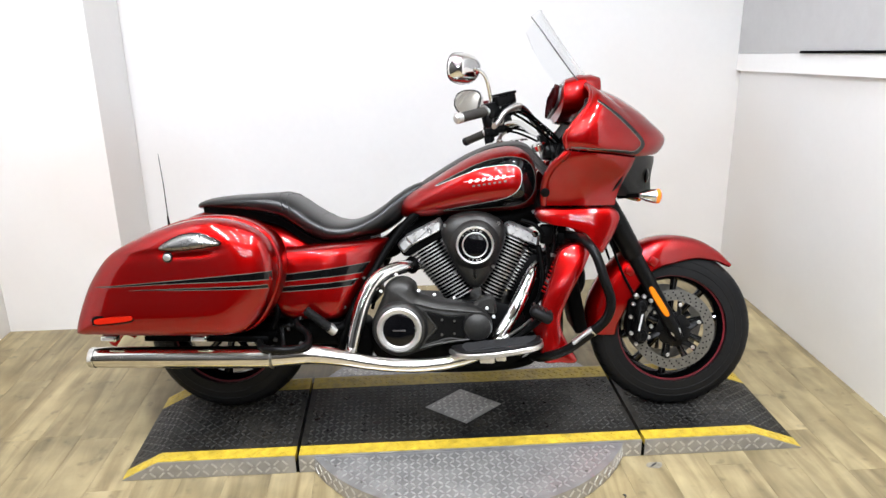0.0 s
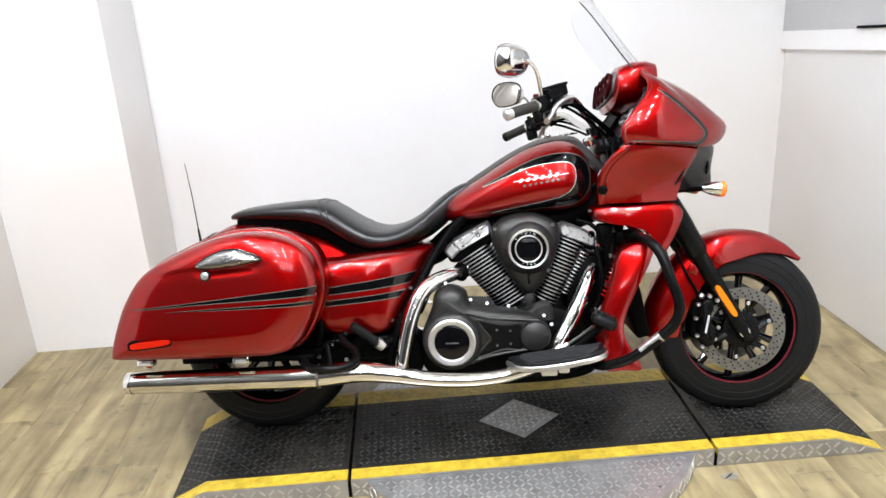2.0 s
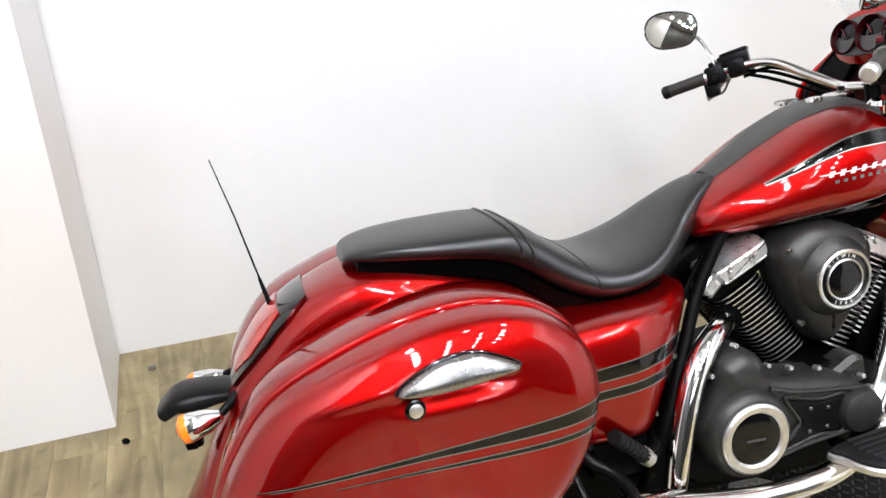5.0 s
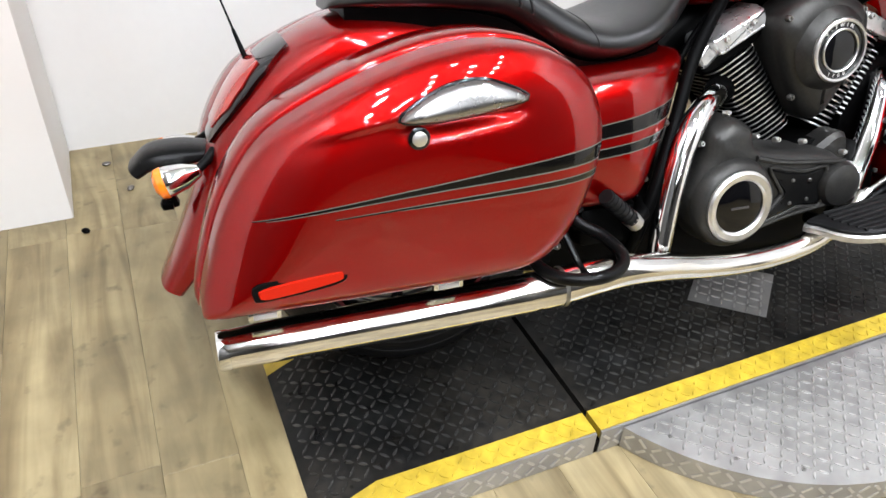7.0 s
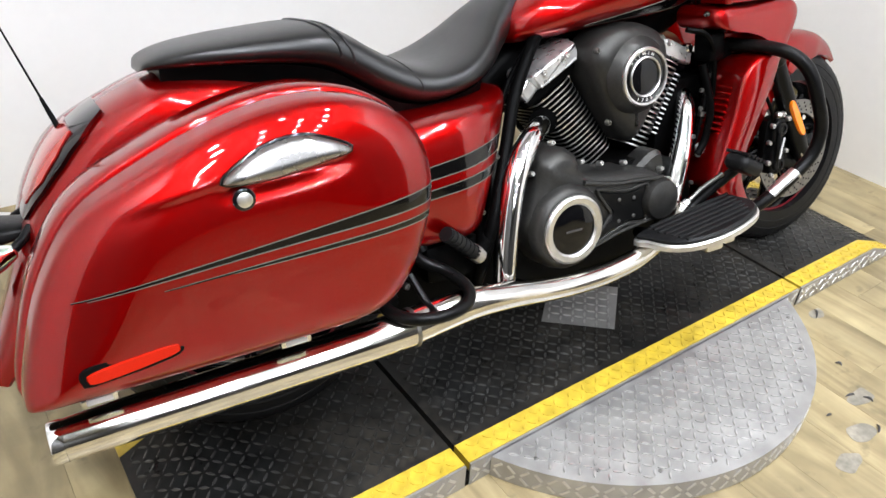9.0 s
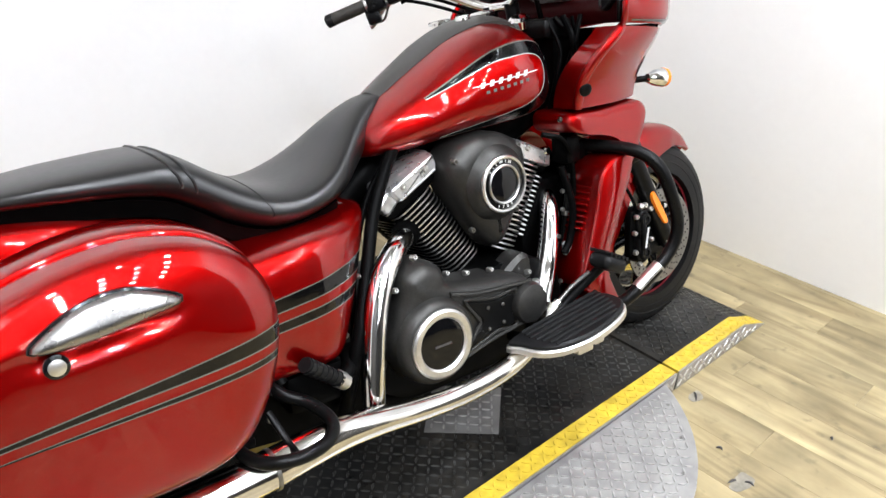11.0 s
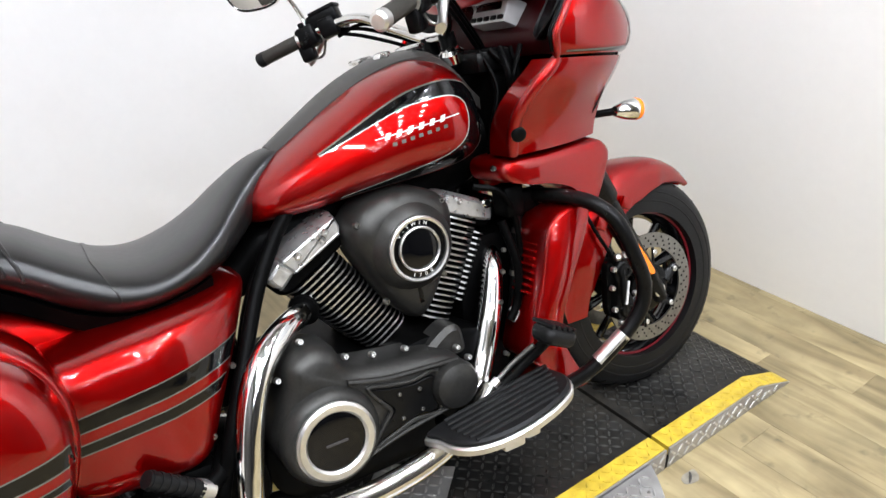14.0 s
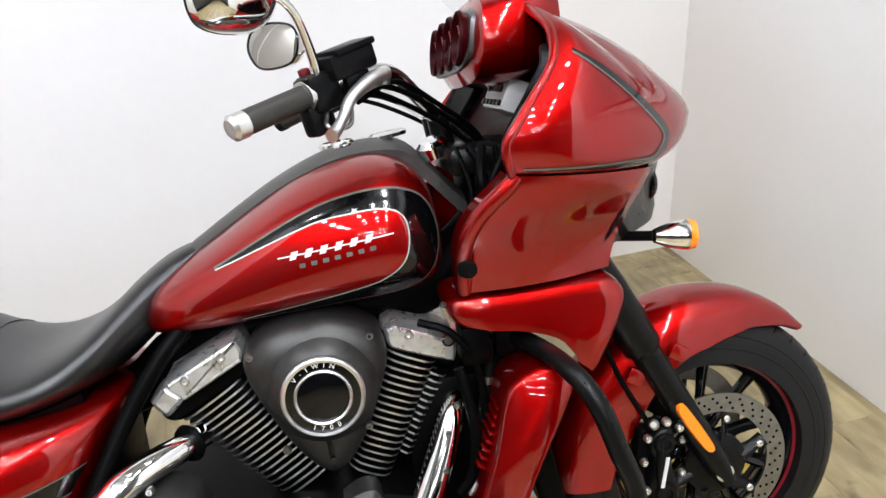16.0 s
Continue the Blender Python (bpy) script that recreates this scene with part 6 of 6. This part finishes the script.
    part("mirror_stalk", tube([mpos @ Vector((0.0, 0.0, -0.03)), (0.950, s * 0.425, 1.215), (0.975, s * 0.400, 1.190), (0.990, s * 0.360, 1.135), (0.992, s * 0.348, 1.105)], [0.007, 0.006, 0.006, 0.007, 0.008], 10, 30), CHROME, hb, "chrome mirror stalk")
    for k, sag in enumerate((0.0, 0.018, -0.012)):
        part("cable", tube([(1.06, s * 0.31, 1.095 - 0.008 * k), (1.11, s * 0.25, 1.085 - sag), (1.18, s * 0.17, 1.045 - sag), (1.25, s * 0.10, 0.99 - sag), (1.29, s * 0.08, 0.92)], 0.0048, 8, 30), FRAME_BLACK, hb, "black control cable")
    part("riser", tube([(1.20, s * 0.05, 0.97), (1.19, s * 0.05, 1.035)], 0.020, 14), SATIN_BLACK, hb)
hb.matrix_basis = Matrix.Translation((1.193, 0.062, 1.019)) @ Matrix.Rotation(radians(-1.2), 4, "Z") @ Matrix.Rotation(radians(-2.6), 4, "X") @ Matrix.Diagonal((1, 0.885, 1, 1)) @ Matrix.Translation((-1.19, 0, -1.03))
part("yoke", box((0.10, 0.22, 0.05), Matrix.Translation((1.235, 0, 0.955)), 0.015), SATIN_BLACK, bike, "black top yoke")
part("steering_cover", box((0.10, 0.20, 0.20), Matrix.Translation((1.27, 0, 0.85)), 0.03), FRAME_BLACK, bike, "black steering head")
part("key_switch", lathe([(0.028, 0), (0.028, 0.02), (0.02, 0.028)], (1.175, -0.03, 0.965), (-0.3, -0.2, 1), 24), CHROME, bike, "chrome ignition switch")
for k in range(5):
    part("wiring", tube([(1.20 + 0.02 * k, -0.10 - 0.01 * k, 0.98), (1.215 + 0.012 * ((k * 3) % 5), -0.13 - 0.008 * ((k * 2) % 5), 0.90 + 0.01 * (k % 3)), (1.19 + 0.017 * ((k * 2) % 5), -0.13 + 0.006 * k, 0.82 - 0.012 * (k % 2)), (1.19, -0.10, 0.74)], 0.005 + 0.0015 * (k % 3), 8, 24), FRAME_BLACK, bike, "black wiring loom")

# ---- loose bits on the floor ----
for i, (dx, dy) in enumerate(((-1.02, 4.10), (-0.96, 3.92), (-1.10, 3.72))):
    ob = part("debris", ball((0.03, 0.022, 0.012), Matrix.Translation((dx, dy, 0.006)) @ Matrix.Rotation(i * 1.1, 4, "Z"), 8, 6), FRAME_BLACK if i == 2 else PIN)
    tagged(ob, "small dark crumb of dirt on the planks" if i == 2 else "small brown scrap lying on the planks", "debris")

for i, (dx, dy, ln) in enumerate(((1.085, 2.442, 0.040), (0.846, 2.195, 0.028), (0.873, 2.162, 0.024), (0.795, 2.094, 0.026), (0.732, 2.185, 0.014), (0.933, 2.279, 0.016), (1.219, 2.094, 0.010))):
    a = 0.7 + 2.1 * i
    pts = [(dx + ln * (q - 0.5) * math.cos(a) + 0.006 * math.sin(3 * q), dy + ln * (q - 0.5) * math.sin(a), 0.0025 + 0.003 * math.sin(math.pi * q)) for q in np.linspace(0, 1, 5)]
    ob = part("debris", tube(pts, [0.001, 0.0026, 0.0034, 0.0024, 0.001], 8, 10), GAUGE_GREY)
    tagged(ob, "thin curled dark grey scrap on the planks", "debris", group="scraps beside the turntable")

SCUFF = mat("grey_scuff", (0.19, 0.172, 0.135), 0.5, vary=0.25, scale=60, big=14, big_vary=0.25)
for i, (dx, dy, r0) in enumerate(((0.866, 2.178, 0.034), (0.755, 2.110, 0.036), (0.640, 2.076, 0.034), (1.093, 2.441, 0.026))):
    rs = random.Random(40 + i)
    lobes = [rs.uniform(0.72, 1.12) for _ in range(9)]
    edge = curve([(dx + r0 * k * 1.25 * math.cos(2 * math.pi * q / 9), dy + r0 * k * 0.8 * math.sin(2 * math.pi * q / 9)) for q, k in enumerate(lobes)], 40, True)
    ob = part("scuff", loft([[(x, y, z) for x, y in e] for e, z in ((edge, 0.0002), (edge, 0.0009), (inset(edge, 0.002), 0.0011))]), SCUFF)
    tagged(ob, "flat grey patch of old tape residue on the planks", "scuff mark", group="scuffs beside the turntable")

# ---- floor planks ----
floor = thing("floor", label="grey-brown oak look vinyl plank floor", category="floor", kind="structure")
PW, PL = 0.152, 0.92
pm = bpy.data.meshes.new("plank")
bmp = box((PW - 0.0005, PL - 0.0005, 0.006), Matrix(), 0.0005, seg=1)
bmp.to_mesh(pm)
bmp.free()
pm.materials.append(PLANK)
rng = random.Random(7)
far = bmesh.new()
x = WEST - 0.02
while x < EAST + 0.06:
    y = -3.6 - rng.uniform(0, PL)
    while y < NORTH:
        y0, y1 = max(y, -3.62), min(y + PL, NORTH + 0.02)
        ob = new("plank", pm)
        ob.parent = floor
        ob.location = (x + PW / 2, (y0 + y1) / 2, -0.003)
        ob.scale = (1, (y1 - y0) / PL, 1)
        y += PL
    y = SOUTH - rng.uniform(0, PL)
    while y < -3.62:
        y0, y1 = max(y, SOUTH - 0.02), min(y + PL, -3.6205)
        box((PW - 0.0005, y1 - y0 - 0.0005, 0.006), Matrix.Translation((x + PW / 2, (y0 + y1) / 2, -0.003)), 0, far)
        y += PL
    x += PW
stuff(part("far_planks", far, PLANK, floor))
